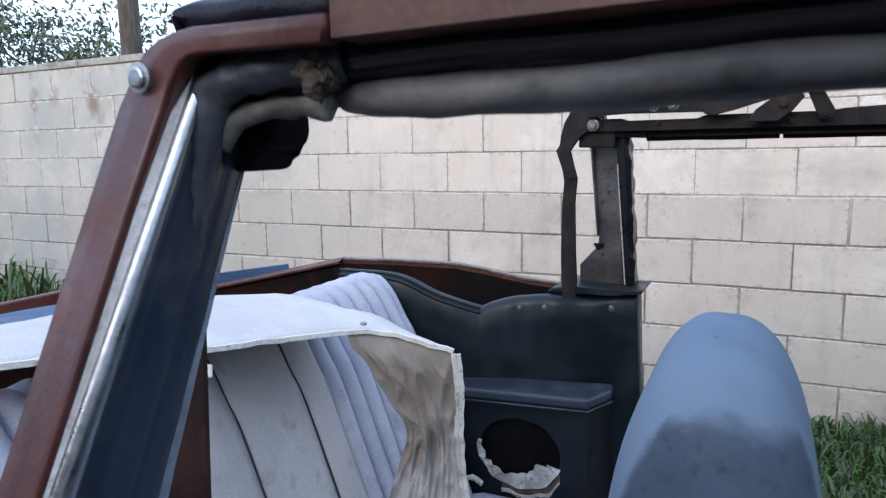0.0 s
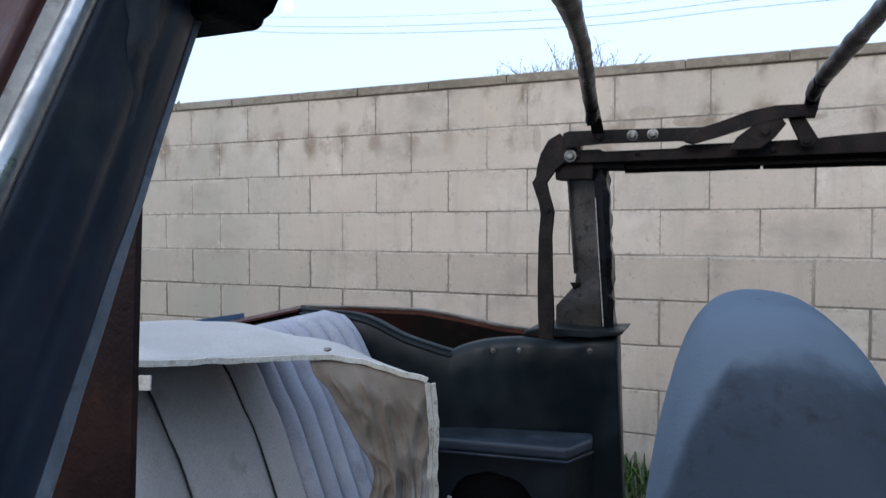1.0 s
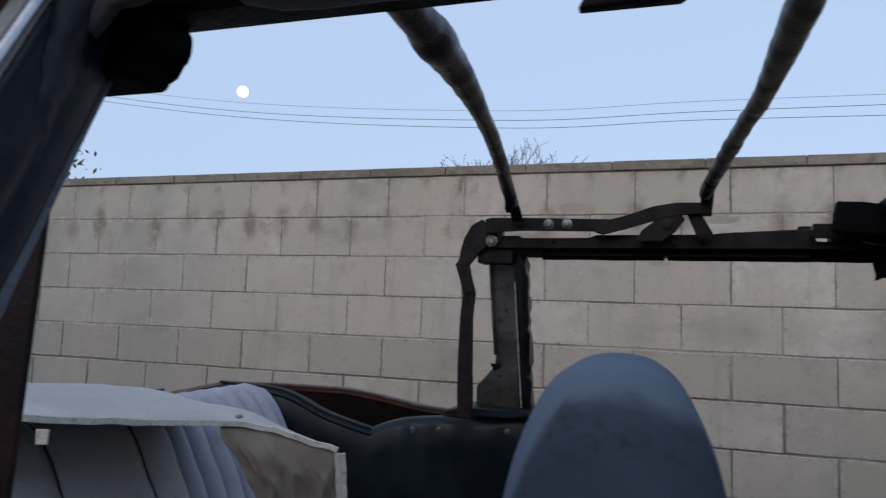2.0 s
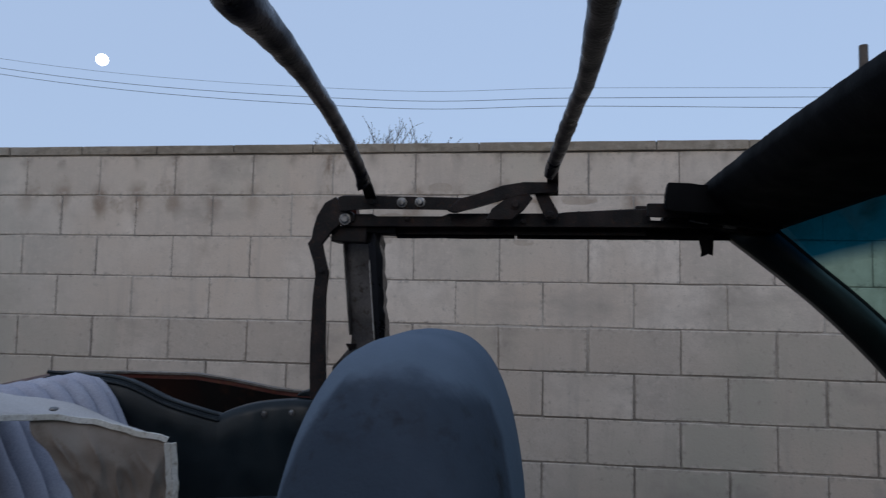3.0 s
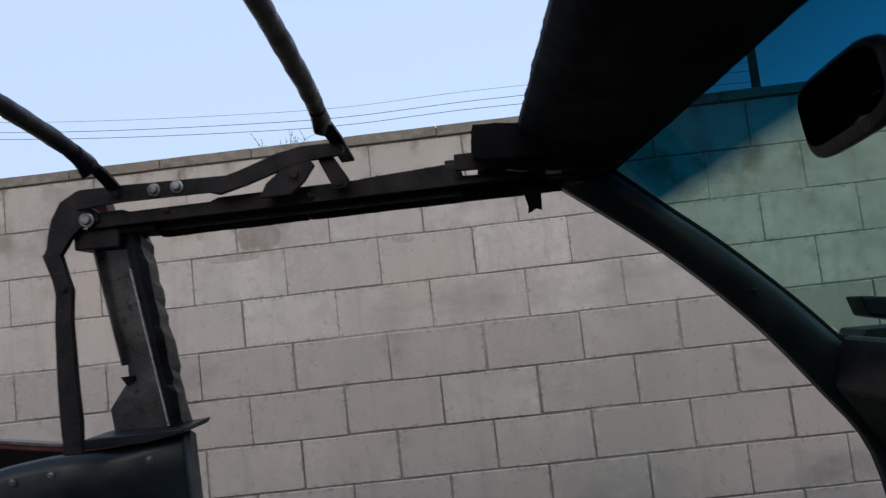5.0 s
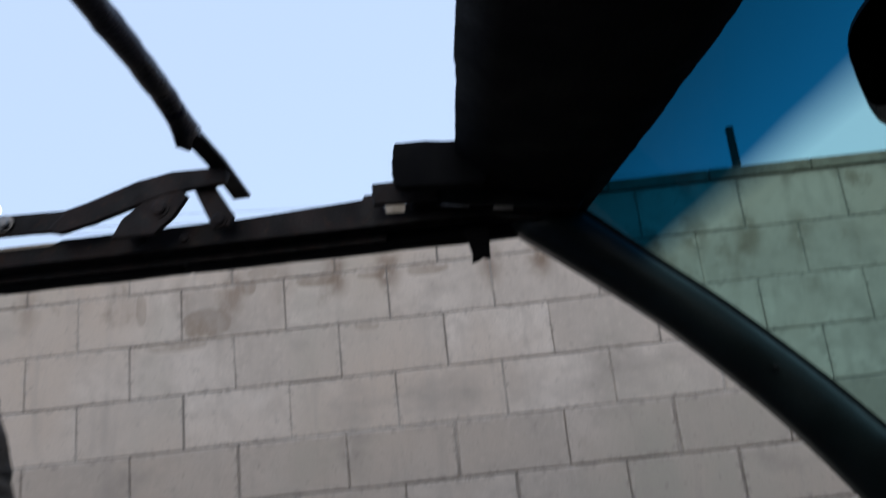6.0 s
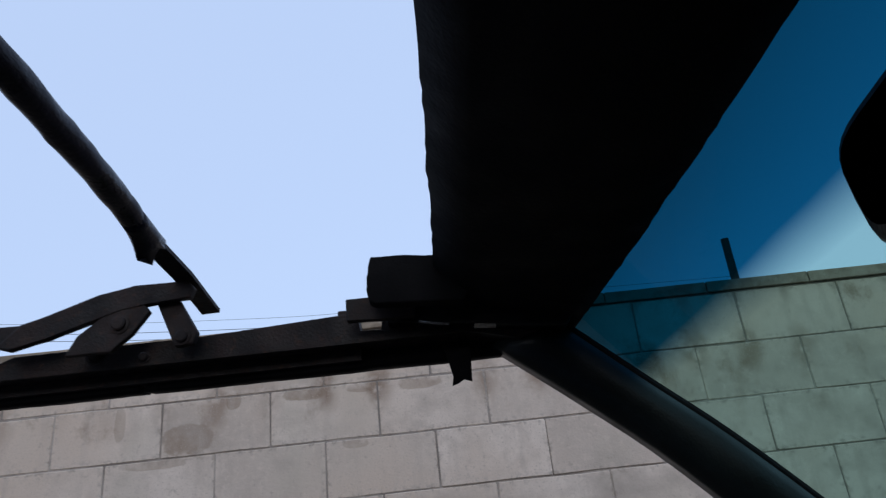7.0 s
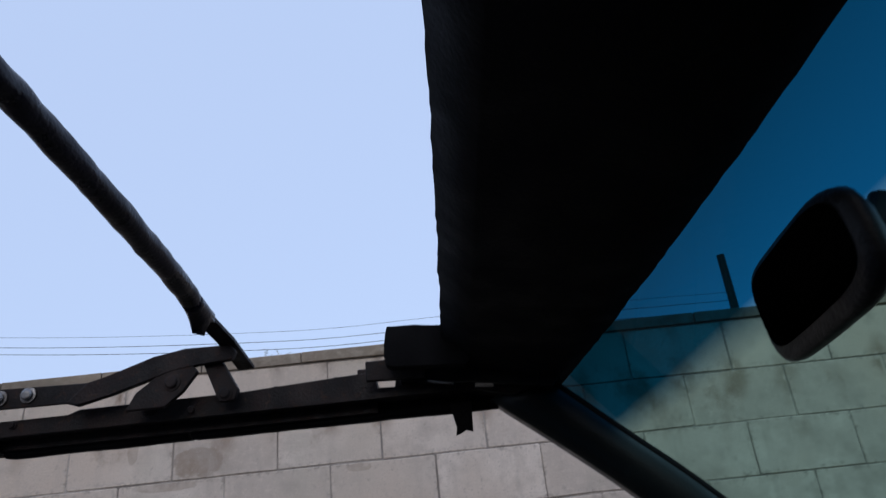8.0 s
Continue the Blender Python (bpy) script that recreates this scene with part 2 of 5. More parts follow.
def concrete(name="concrete_block", lo=(0.42, 0.375, 0.335), hi=(0.56, 0.51, 0.46), cloud=(0.42, 0.375, 0.335), stain=(0.20, 0.135, 0.088), start=1.18, seep=False, mottle=0.0):
    """Pale concrete blocks: each its own tone, cloudy, with faint pores and brown water stains."""
    m, nt, b = material(name, 0.92)
    info = nt.nodes.new("ShaderNodeObjectInfo")
    c = mixed(nt, info.outputs["Random"], lo, hi)
    c = mixed(nt, grain(nt, 2.6, 6, 0.38, 0.70), c, cloud)
    c = mixed(nt, grain(nt, 13, 7, 0.46, 0.82), c, tuple(0.85 * v for v in cloud))
    c = mixed(nt, grain(nt, 45, 5, 0.52, 0.85), c, tuple(1.22 * v for v in cloud))
    c = mixed(nt, grain(nt, 1.1, 4, 0.42, 0.60), c, tuple(v * k for v, k in zip(cloud, (1.11, 1.07, 1.03))))
    c = mixed(nt, grain(nt, 0.9, 5, 0.52, 0.66, (1.3, 1, 0.8)), c, tuple(v * k for v, k in zip(cloud, (0.93, 0.97, 0.94))))
    # brown water stains under the cap, in blots and drips
    g = nt.nodes.new("ShaderNodeNewGeometry")
    sep = nt.nodes.new("ShaderNodeSeparateXYZ")
    nt.links.new(g.outputs["Position"], sep.inputs["Vector"])
    # mottled grey-green tint that grows along the wall towards -x
    left_reach = nt.nodes.new("ShaderNodeMapRange")
    left_reach.inputs["From Min"].default_value, left_reach.inputs["From Max"].default_value = -1.4, -3.4
    nt.links.new(sep.outputs["X"], left_reach.inputs["Value"])
    green_tinge = nt.nodes.new("ShaderNodeMath")
    green_tinge.operation = "MULTIPLY"
    nt.links.new(left_reach.outputs["Result"], green_tinge.inputs[0])
    nt.links.new(grain(nt, 1.7, 6, 0.22, 0.60), green_tinge.inputs[1])
    c = mixed(nt, green_tinge.outputs[0], c, (0.335, 0.330, 0.295))
    near_cap = nt.nodes.new("ShaderNodeMapRange")
    near_cap.inputs["From Min"].default_value, near_cap.inputs["From Max"].default_value = start, start + 0.40
    nt.links.new(sep.outputs["Z"], near_cap.inputs["Value"])
    drip = nt.nodes.new("ShaderNodeMath")
    drip.operation = "MULTIPLY"
    nt.links.new(near_cap.outputs["Result"], drip.inputs[0])
    nt.links.new(grain(nt, 3.4, 8, 0.57, 0.70, (1, 1, 0.7), 0.66), drip.inputs[1])
    c = mixed(nt, drip.outputs[0], c, stain)
    # brown seepage round the upper joints, one blot every half block, and dark runs under the cap
    if seep:
        wx = nt.nodes.new("ShaderNodeTexNoise")
        wx.inputs["Scale"].default_value, wx.inputs["Detail"].default_value = 11, 6
        nt.links.new(place(nt), wx.inputs["Vector"])

        def calc(op, a, b2=None, c2=None):
            n = nt.nodes.new("ShaderNodeMath")
            n.operation = op
            for k, v in enumerate((a, b2, c2)):
                if isinstance(v, (int, float)):
                    n.inputs[k].default_value = v
                elif v is not None:
                    nt.links.new(v, n.inputs[k])
            return n.outputs[0]
        off = calc("MULTIPLY_ADD", wx.outputs["Fac"], 0.11, -0.055)
        cells = calc("DIVIDE", calc("ADD", sep.outputs["X"], off), 0.2032)
        near = calc("ROUND", cells)
        dx = calc("MULTIPLY", calc("SUBTRACT", cells, near), 0.2032)
        luck = nt.nodes.new("ShaderNodeTexWhiteNoise")
        luck.noise_dimensions = "1D"
        nt.links.new(near, luck.inputs["W"])
        mid = calc("MULTIPLY_ADD", luck.outputs["Color"], 0.07, 1.535)
        dz = calc("SUBTRACT", calc("MULTIPLY_ADD", off, 1.2, sep.outputs["Z"]), mid)
        far_off = calc("SQRT", calc("ADD", calc("POWER", calc("DIVIDE", dx, 0.048), 2.0), calc("POWER", calc("DIVIDE", dz, 0.085), 2.0)))
        blot = nt.nodes.new("ShaderNodeMapRange")
        blot.interpolation_type = "SMOOTHSTEP"
        blot.inputs["From Min"].default_value, blot.inputs["From Max"].default_value = 1.5, 0.2
        nt.links.new(far_off, blot.inputs["Value"])
        power = calc("MULTIPLY", calc("POWER", luck.outputs["Value"], 0.6), 0.85)
        c = mixed(nt, calc("MULTIPLY", blot.outputs["Result"], power), c, stain)
        run = nt.nodes.new("ShaderNodeMapRange")
        run.inputs["From Min"].default_value, run.inputs["From Max"].default_value = 1.71, 1.80
        nt.links.new(calc("MULTIPLY_ADD", off, 0.9, sep.outputs["Z"]), run.inputs["Value"])
        thin = nt.nodes.new("ShaderNodeMapRange")
        thin.inputs["From Min"].default_value, thin.inputs["From Max"].default_value = 0.034, 0.004
        nt.links.new(calc("ABSOLUTE", dx), thin.inputs["Value"])
        c = mixed(nt, calc("MULTIPLY", calc("MULTIPLY", run.outputs["Result"], thin.outputs["Result"]), 0.55), c, (0.13, 0.10, 0.075))
        # single old damp stains: place along the wall, height, half width, half height, strength
        fray = nt.nodes.new("ShaderNodeTexNoise")
        fray.inputs["Scale"].default_value, fray.inputs["Detail"].default_value, fray.inputs["Roughness"].default_value = 26, 7, 0.68
        nt.links.new(place(nt), fray.inputs["Vector"])
        for cx, cz, hw, hh, k in SPOTS:
            ex = calc("POWER", calc("ABSOLUTE", calc("DIVIDE", calc("SUBTRACT", sep.outputs["X"], cx), hw)), 2.6)
            ez = calc("POWER", calc("ABSOLUTE", calc("DIVIDE", calc("SUBTRACT", sep.outputs["Z"], cz), hh)), 2.6)
            ring = nt.nodes.new("ShaderNodeMapRange")
            ring.interpolation_type = "SMOOTHSTEP"
            ring.inputs["From Min"].default_value, ring.inputs["From Max"].default_value = 1.05, 0.72
            nt.links.new(calc("ADD", calc("ADD", ex, ez), calc("MULTIPLY_ADD", fray.outputs["Fac"], 1.6, -0.8)), ring.inputs["Value"])
            uneven = calc("MULTIPLY_ADD", fray.outputs["Fac"], 0.9, 0.25)
            c = mixed(nt, calc("MULTIPLY", calc("MULTIPLY", ring.outputs["Result"], uneven), k), c, (0.25, 0.185, 0.13))
    if mottle:
        for scale, tone in ((9, (0.115, 0.092, 0.066)), (24, (0.36, 0.32, 0.26))):
            patch = nt.nodes.new("ShaderNodeMath")
            patch.operation = "MULTIPLY"
            patch.inputs[1].default_value = mottle
            nt.links.new(grain(nt, scale, 7, 0.48, 0.66, (1, 1, 1.5), 0.68), patch.inputs[0])
            c = mixed(nt, patch.outputs[0], c, tone)
    # a few darker damp blots lower down
    c = mixed(nt, grain(nt, 1.5, 7, 0.55, 0.70, (1, 1, 1.6), 0.62), c, tuple(0.72 * v for v in cloud))
    # faint run-off streaks and grime
    c = mixed(nt, grain(nt, 7, 6, 0.54, 0.80, (1.6, 1, 0.22), 0.6), c, tuple(0.86 * v for v in cloud))
    c = mixed(nt, grain(nt, 30, 6, 0.60, 0.78, (1, 1, 0.8), 0.65), c, tuple(0.66 * v for v in cloud))
    # crumbs of mortar and dirt in the pits along each block's edges
    own = nt.nodes.new("ShaderNodeTexCoord")
    size = nt.nodes.new("ShaderNodeSeparateXYZ")
    nt.links.new(own.outputs["Generated"], size.inputs["Vector"])

    def rimmed(axis, reach):
        n = nt.nodes.new("ShaderNodeMath")
        n.operation = "PINGPONG"
        n.inputs[1].default_value = 0.5
        nt.links.new(size.outputs[axis], n.inputs[0])
        k = nt.nodes.new("ShaderNodeMapRange")
        k.inputs["From Min"].default_value, k.inputs["From Max"].default_value = reach, 0.0
        nt.links.new(n.outputs[0], k.inputs["Value"])
        return k.outputs["Result"]

    rim = nt.nodes.new("ShaderNodeMath")
    rim.operation = "MAXIMUM"
    nt.links.new(rimmed("X", 0.05), rim.inputs[0])
    nt.links.new(rimmed("Z", 0.12), rim.inputs[1])
    for scale, lo, hi, k in ((48, 0.50, 0.64, 0.62), (20, 0.48, 0.62, 1.16)):
        crumb = nt.nodes.new("ShaderNodeMath")
        crumb.operation = "MULTIPLY"
        nt.links.new(rim.outputs[0], crumb.inputs[0])
        nt.links.new(grain(nt, scale, 5, lo, hi), crumb.inputs[1])
        c = mixed(nt, crumb.outputs[0], c, tuple(k * v for v in cloud))
    pores = grain(nt, 170, 3, 0.27, 0.42)
    c = mixed(nt, pores, tuple(0.86 * v for v in cloud), c)
    nt.links.new(c, b.inputs["Base Color"])
    bump(nt, b, grain(nt, 95, 6, 0.2, 0.8), 0.25, 0.0025)
    return m


def leafy(name, a, b2):
    m, nt, b = material(name, 0.65)
    g = nt.nodes.new("ShaderNodeNewGeometry")
    c = mixed(nt, g.outputs["Random Per Island"], a, b2)
    nt.links.new(c, b.inputs["Base Color"])
    return m


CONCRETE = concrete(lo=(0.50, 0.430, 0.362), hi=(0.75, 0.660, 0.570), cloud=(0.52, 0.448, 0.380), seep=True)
LOWBLOCK = concrete("lower_concrete_block", (0.44, 0.378, 0.318), (0.64, 0.555, 0.472), (0.45, 0.386, 0.326))
CAPSTONE = concrete("weathered_cap_block", (0.27, 0.230, 0.185), (0.38, 0.330, 0.272), (0.235, 0.195, 0.150), (0.17, 0.13, 0.095), 1.5, mottle=0.7)
GRASS = leafy("grass_blades", (0.018, 0.046, 0.009), (0.060, 0.110, 0.022))
LEAF = leafy("tree_leaves", (0.045, 0.062, 0.028), (0.115, 0.135, 0.075))


def tinted_glass():
    """Green windscreen glass with a blue shade band along its top edge."""
    m = bpy.data.materials.new("tinted_windscreen")
    m.use_nodes = True
    nt = m.node_tree
    nt.nodes.clear()
    out = nt.nodes.new("ShaderNodeOutputMaterial")
    clear = nt.nodes.new("ShaderNodeBsdfTransparent")
    gloss = nt.nodes.new("ShaderNodeBsdfGlossy")
    gloss.inputs["Roughness"].default_value = 0.02
    fres = nt.nodes.new("ShaderNodeFresnel")
    fres.inputs["IOR"].default_value = 1.1
    mix = nt.nodes.new("ShaderNodeMixShader")
    uv = nt.nodes.new("ShaderNodeUVMap")
    sep = nt.nodes.new("ShaderNodeSeparateXYZ")
    nt.links.new(uv.outputs["UV"], sep.inputs["Vector"])
    n = nt.nodes.new("ShaderNodeTexNoise")
    n.inputs["Scale"].default_value = 9
    nt.links.new(uv.outputs["UV"], n.inputs["Vector"])
    add = nt.nodes.new("ShaderNodeMath")
    add.operation = "MULTIPLY_ADD"
    add.inputs[1].default_value = 0.012
    nt.links.new(n.outputs["Fac"], add.inputs[0])
    tent = nt.nodes.new("ShaderNodeMath")
    tent.operation = "PINGPONG"
    tent.inputs[1].default_value = 0.5
    nt.links.new(sep.outputs["X"], tent.inputs[0])
    slim = nt.nodes.new("ShaderNodeMath")
    slim.operation = "MULTIPLY_ADD"
    slim.inputs[1].default_value = 0.045
    nt.links.new(tent.outputs[0], slim.inputs[0])
    nt.links.new(sep.outputs["Y"], slim.inputs[2])
    nt.links.new(slim.outputs[0], add.inputs[2])
    band = nt.nodes.new("ShaderNodeMapRange")
    band.inputs["From Min"].default_value, band.inputs["From Max"].default_value = BAND0, BAND1
    nt.links.new(add.outputs[0], band.inputs["Value"])
    deep = nt.nodes.new("ShaderNodeMapRange")
    deep.inputs["From Min"].default_value, deep.inputs["From Max"].default_value = 0.02, BAND1
    nt.links.new(add.outputs[0], deep.inputs["Value"])
    blue = mixed(nt, deep.outputs["Result"], (0.003, 0.062, 0.108), (0.005, 0.118, 0.215))
    c = mixed(nt, band.outputs["Result"], blue, (0.41, 0.64, 0.57))
    nt.links.new(c, clear.inputs["Color"])
    nt.links.new(fres.outputs["Fac"], mix.inputs[0])
    nt.links.new(clear.outputs[0], mix.inputs[1])
    nt.links.new(gloss.outputs[0], mix.inputs[2])
    nt.links.new(mix.outputs[0], out.inputs["Surface"])
    return m


BAND0, BAND1 = 0.135, 0.187      # from dark to clear, as a share of the glass's height from its top
GLASS = tinted_glass()
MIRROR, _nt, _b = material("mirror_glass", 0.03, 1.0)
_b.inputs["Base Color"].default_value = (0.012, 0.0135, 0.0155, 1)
MOON, _nt, _b = material("moonlight")
_b.inputs["Emission Color"].default_value = (1.0, 0.97, 0.88, 1)
_b.inputs["Emission Strength"].default_value = 3.0


# ---- mesh helpers ----
def part(name, bm, mat, parent=None, label="", smooth=False):
    """Links a bmesh as one mesh object, under a thing or a part."""
    bmesh.ops.recalc_face_normals(bm, faces=bm.faces)
    me = bpy.data.meshes.new(name)
    for f in bm.faces:
        f.smooth = smooth
    bm.to_mesh(me)
    bm.free()
    me.materials.append(mat)
    ob = new(name, me)
    ob.parent = parent
    if label:
        tagged(ob, label)
    return ob


def thing(name, label, category, group="", kind=""):
    return tagged(new(name), label, category, group, kind)


def box(x0, x1, y0, y1, z0, z1, bevel=0.0, bm=None):
    bm = bm or bmesh.new()
    got = bmesh.ops.create_cube(bm, size=1)["verts"]
    for v in got:
        v.co = Vector(((x0 + x1) / 2 + v.co.x * (x1 - x0), (y0 + y1) / 2 + v.co.y * (y1 - y0), (z0 + z1) / 2 + v.co.z * (z1 - z0)))
    if bevel:
        es = {e for v in got for e in v.link_edges}
        bmesh.ops.bevel(bm, geom=list(es), offset=bevel, segments=2, affect="EDGES", profile=0.5)
    return bm


def rings(loops, closed=True, caps=True, bm=None):
    """Skin between loops of points with equal counts."""
    bm = bm or bmesh.new()
    vs = [[bm.verts.new(p) for p in loop] for loop in loops]
    n = len(loops[0])
    for a, b in zip(vs, vs[1:]):
        for i in range(n if closed else n - 1):
            j = (i + 1) % n
            bm.faces.new((a[i], a[j], b[j], b[i]))
    if caps and closed:
        bm.faces.new(list(reversed(vs[0])))
        bm.faces.new(vs[-1])
    return bm


def prism(pts, y0, y1, bevel=0.0, bm=None):
    """A polygon of (x, z) points, thick from y0 to y1."""
    own = bmesh.new()
    rings([[(x, y0, z) for x, z in pts], [(x, y1, z) for x, z in pts]], bm=own)
    if bevel:
        bmesh.ops.bevel(own, geom=list(own.edges), offset=bevel, segments=2, affect="EDGES", profile=0.5)
    if bm is None:
        return own
    me = bpy.data.meshes.new("tmp")
    own.to_mesh(me)
    own.free()
    bm.from_mesh(me)
    bpy.data.meshes.remove(me)
    return bm


def sweep(path, section, up=(0, 0, 1), caps=True, bm=None, scales=None):
    """A section of (side, up) points carried along a path."""
    loops = []
    ps = [Vector(p) for p in path]
    for i, p in enumerate(ps):
        d = (ps[min(i + 1, len(ps) - 1)] - ps[max(i - 1, 0)]).normalized()
        side = d.cross(Vector(up)).normalized()
        top = side.cross(d)
        k = scales[i] if scales else 1
        loops.append([p + side * a * k + top * b * k for a, b in section])
    return rings(loops, caps=caps, bm=bm)


def circle(r, n=12, squash=1.0):
    return [(r * math.cos(2 * math.pi * i / n), squash * r * math.sin(2 * math.pi * i / n)) for i in range(n)]


def tube(path, r, n=10, bm=None, scales=None, up=(0, 0, 1)):
    return sweep(path, circle(r, n), up=up, bm=bm, scales=scales)


def curve(pts, n=24):
    """A smooth line through points (Catmull-Rom)."""
    ps = [Vector(p) for p in pts]
    ps = [ps[0] * 2 - ps[1]] + ps + [ps[-1] * 2 - ps[-2]]
    out = []
    m = len(ps) - 3
    for k in range(n + 1):
        t = k / n * m
        i = min(int(t), m - 1)
        u = t - i
        a, b, c, d = ps[i:i + 4]
        out.append(0.5 * ((2 * b) + (c - a) * u + (2 * a - 5 * b + 4 * c - d) * u * u + (3 * b - a - 3 * c + d) * u ** 3))
    return out


def jitter(bm, amount, scale=8.0, seed=0):
    for v in bm.verts:
        p = v.co * scale + Vector((seed, seed * 2, 0))
        v.co += noise.noise_vector(p) * amount
    return bm


def bolt(parent, c, r, axis=-1, depth=0.006, name="bolt", mat=None):
    """A round head with a washer, its face turned to -y or +y."""
    bm = bmesh.new()
    prof = [(r * 1.45, 0), (r * 1.45, depth * 0.25), (r, depth * 0.3), (r, depth * 0.8), (r * 0.75, depth), (r * 0.3, depth * 1.02)]
    rings([[(c[0] + a * math.cos(q * math.pi / 6), c[1] + axis * h, c[2] + a * math.sin(q * math.pi / 6)) for q in range(12)] for a, h in prof], bm=bm)
    return part(name, bm, mat or ZINC, parent)


# ---- ground ----
bm = bmesh.new()
bmesh.ops.create_grid(bm, x_segments=60, y_segments=60, size=60)
for v in bm.verts:
    v.co.z += -0.01 + 0.015 * noise.noise(v.co * 0.9)
rings([[(-60, -60, 0), (60, -60, 0), (60, 60, 0), (-60, 60, 0)], [(-3000, -3000, -0.5), (3000, -3000, -0.5), (3000, 3000, -0.5), (-3000, 3000, -0.5)]], caps=False, bm=bm)
tagged(part("ground", bm, DIRT), "bare earth with patchy weeds", "ground", kind="structure")

# ---- block wall ----
BX, BZ, C0 = 0.4064, 0.2032, 1.797       # block pitch and the height under the cap
wall = tagged(part("wall_north", box(-24, 14, 0.0035, 0.186, -0.3, C0 + 0.042), MORTAR), "tall boundary wall of pale concrete blocks", "wall", kind="structure")

# ---- added wall out of view behind the camera, dimming the low sky light ----
tagged(part("unseen_dimming_wall", box(-24, 14, -7.6, -7.4, -0.3, 2.6), STUCCO), "plain added wall out of view that dims the sky light", "wall", kind="structure")

# ---- moon, cables, poles and trees behind the wall ----
bm = bmesh.new()
bmesh.ops.create_uvsphere(bm, u_segments=32, v_segments=16, radius=19)
moon = tagged(part("moon", bm, MOON, smooth=True), "full moon, white in the dusk sky", "moon")
moon.location = (-1384, 2000, 755)

for za, zb, zc, name in ((10.05, 8.43, 8.20, "a"), (9.68, 8.08, 7.90, "b"), (9.44, 7.80, 7.52, "c")):
    bm = tube(curve([(-34, 20.5, za + 2.6), (-17.3, 20.2, za - 0.38), (-5, 20, zb + 0.02), (2, 20, zb - 0.05), (11.1, 20, zc)], 40), 0.006 if name == "a" else 0.0095, 6)
    tagged(part("overhead_cable", bm, WIRE), "thin black overhead cable sagging behind the wall", "cable", group="overhead cables")


def utility_pole(x, y, top, r):
    bm = tube([(x, y, -0.2), (x, y, top * 0.5), (x + 0.02, y, top)], r, 12, scales=(1.15, 1.05, 0.9), up=(0, 1, 0))
    return tagged(part("utility_pole", bm, POLEWOOD, smooth=True), "dark timber utility pole behind the wall", "pole")


utility_pole(11.2, 20, 9.6, 0.15)
utility_pole(-9.25, 5.2, 7.0, 0.16)


for k, (x, y, z) in enumerate(((-16.4, -1.0, 7.6), (-16.4, -1.2, 7.05), (-16.4, -1.4, 6.75))):
    bm = tube(curve([(-9.25, 5.2, 4.55 - 0.22 * k), (-12.8, 2.2, (z + 4.5) / 2 - 0.25 - 0.1 * k), (x, y, z)], 24), 0.007, 6)
    tagged(part("service_cable", bm, WIRE), "thin black service cable from the utility pole", "cable", group="service cables")


def tree(name, x, y, h, spread, seed, leaves, label):
    rng = random.Random(seed)
    root = thing(name, label, "tree")
    bm = bmesh.new()
    tips = []

    def limb(p, d, length, r, depth):
        pts = [p]
        for _ in range(4):
            d = (d + Vector((rng.uniform(-.22, .22), rng.uniform(-.22, .22), rng.uniform(-.05, .16)))).normalized()
            p = p + d * length / 4
            pts.append(p)
        tube(pts, r, 6, bm=bm, scales=(1, .9, .78, .66, .5), up=(0.3, 1, 0.1))
        if depth == 0:
            tips.extend(pts[1:])
            return
        for _ in range(rng.randint(3, 4)):
            q = pts[rng.randint(2, 4)]
            nd = (d * 0.6 + Vector((rng.uniform(-1, 1), rng.uniform(-1, 1), rng.uniform(-.2, .9)))).normalized()
            limb(q, nd, length * rng.uniform(.5, .75), r * 0.5, depth - 1)

    limb(Vector((x, y, -0.1)), Vector((0, 0, 1)), h * 0.55, h * 0.022, 3)
    part("trunk", bm, BARK, root)
    bm = bmesh.new()
    for t in tips:
        for _ in range(leaves):
            c = t + Vector((rng.gauss(0, spread), rng.gauss(0, spread), rng.gauss(0, spread * .8)))
            a = Vector((rng.uniform(-1, 1), rng.uniform(-1, 1), rng.uniform(-1, 1))).normalized()
            b = a.orthogonal().normalized()
            L = rng.uniform(0.05, 0.11)
            bm.faces.new([bm.verts.new(c + q) for q in (a * -L, b * L * .35, a * L, b * -L * .35)])
    part("crown", bm, LEAF, root)
    return root


tree("tree", -13.0, 7.6, 4.6, 0.34, 4, 10, "sparse tree with small grey-green leaves behind the wall")
tree("tree", -16.2, 8.2, 5.0, 0.30, 9, 20, "loose-crowned grey-green tree behind the wall")
tree("tree", -20.5, 9.4, 5.2, 0.28, 13, 28, "dense dull green tree behind the wall")

# ---- the car ----
car = thing("convertible_car", "stripped old maroon convertible with bare top frame", "car")


def side_y(sg, s):
    """The y of a point s metres from the car's middle; sg +1: the side by the wall, -1: the other."""
    return YC + s if sg > 0 else YC + 0.046 - s


def flat(pts, sg, s0, s1, bevel=0.0, bm=None):
    return prism(pts, side_y(sg, s0), side_y(sg, s1), bevel, bm)


def post_s(z):
    """The door posts lean outwards towards the belt line."""
    return 0.60 + (1.25 - z) * 0.33


def slanted(pts, sg, d0, d1):
    """A plate of (x, z) points that follows the lean of the posts, between two depths."""
    return rings([[(x, side_y(sg, post_s(z) + d), z) for x, z in pts] for d in (d0, d1)])


LIFT0, LIFT1 = 0.0, 0.018        # how the near seals climb towards the front


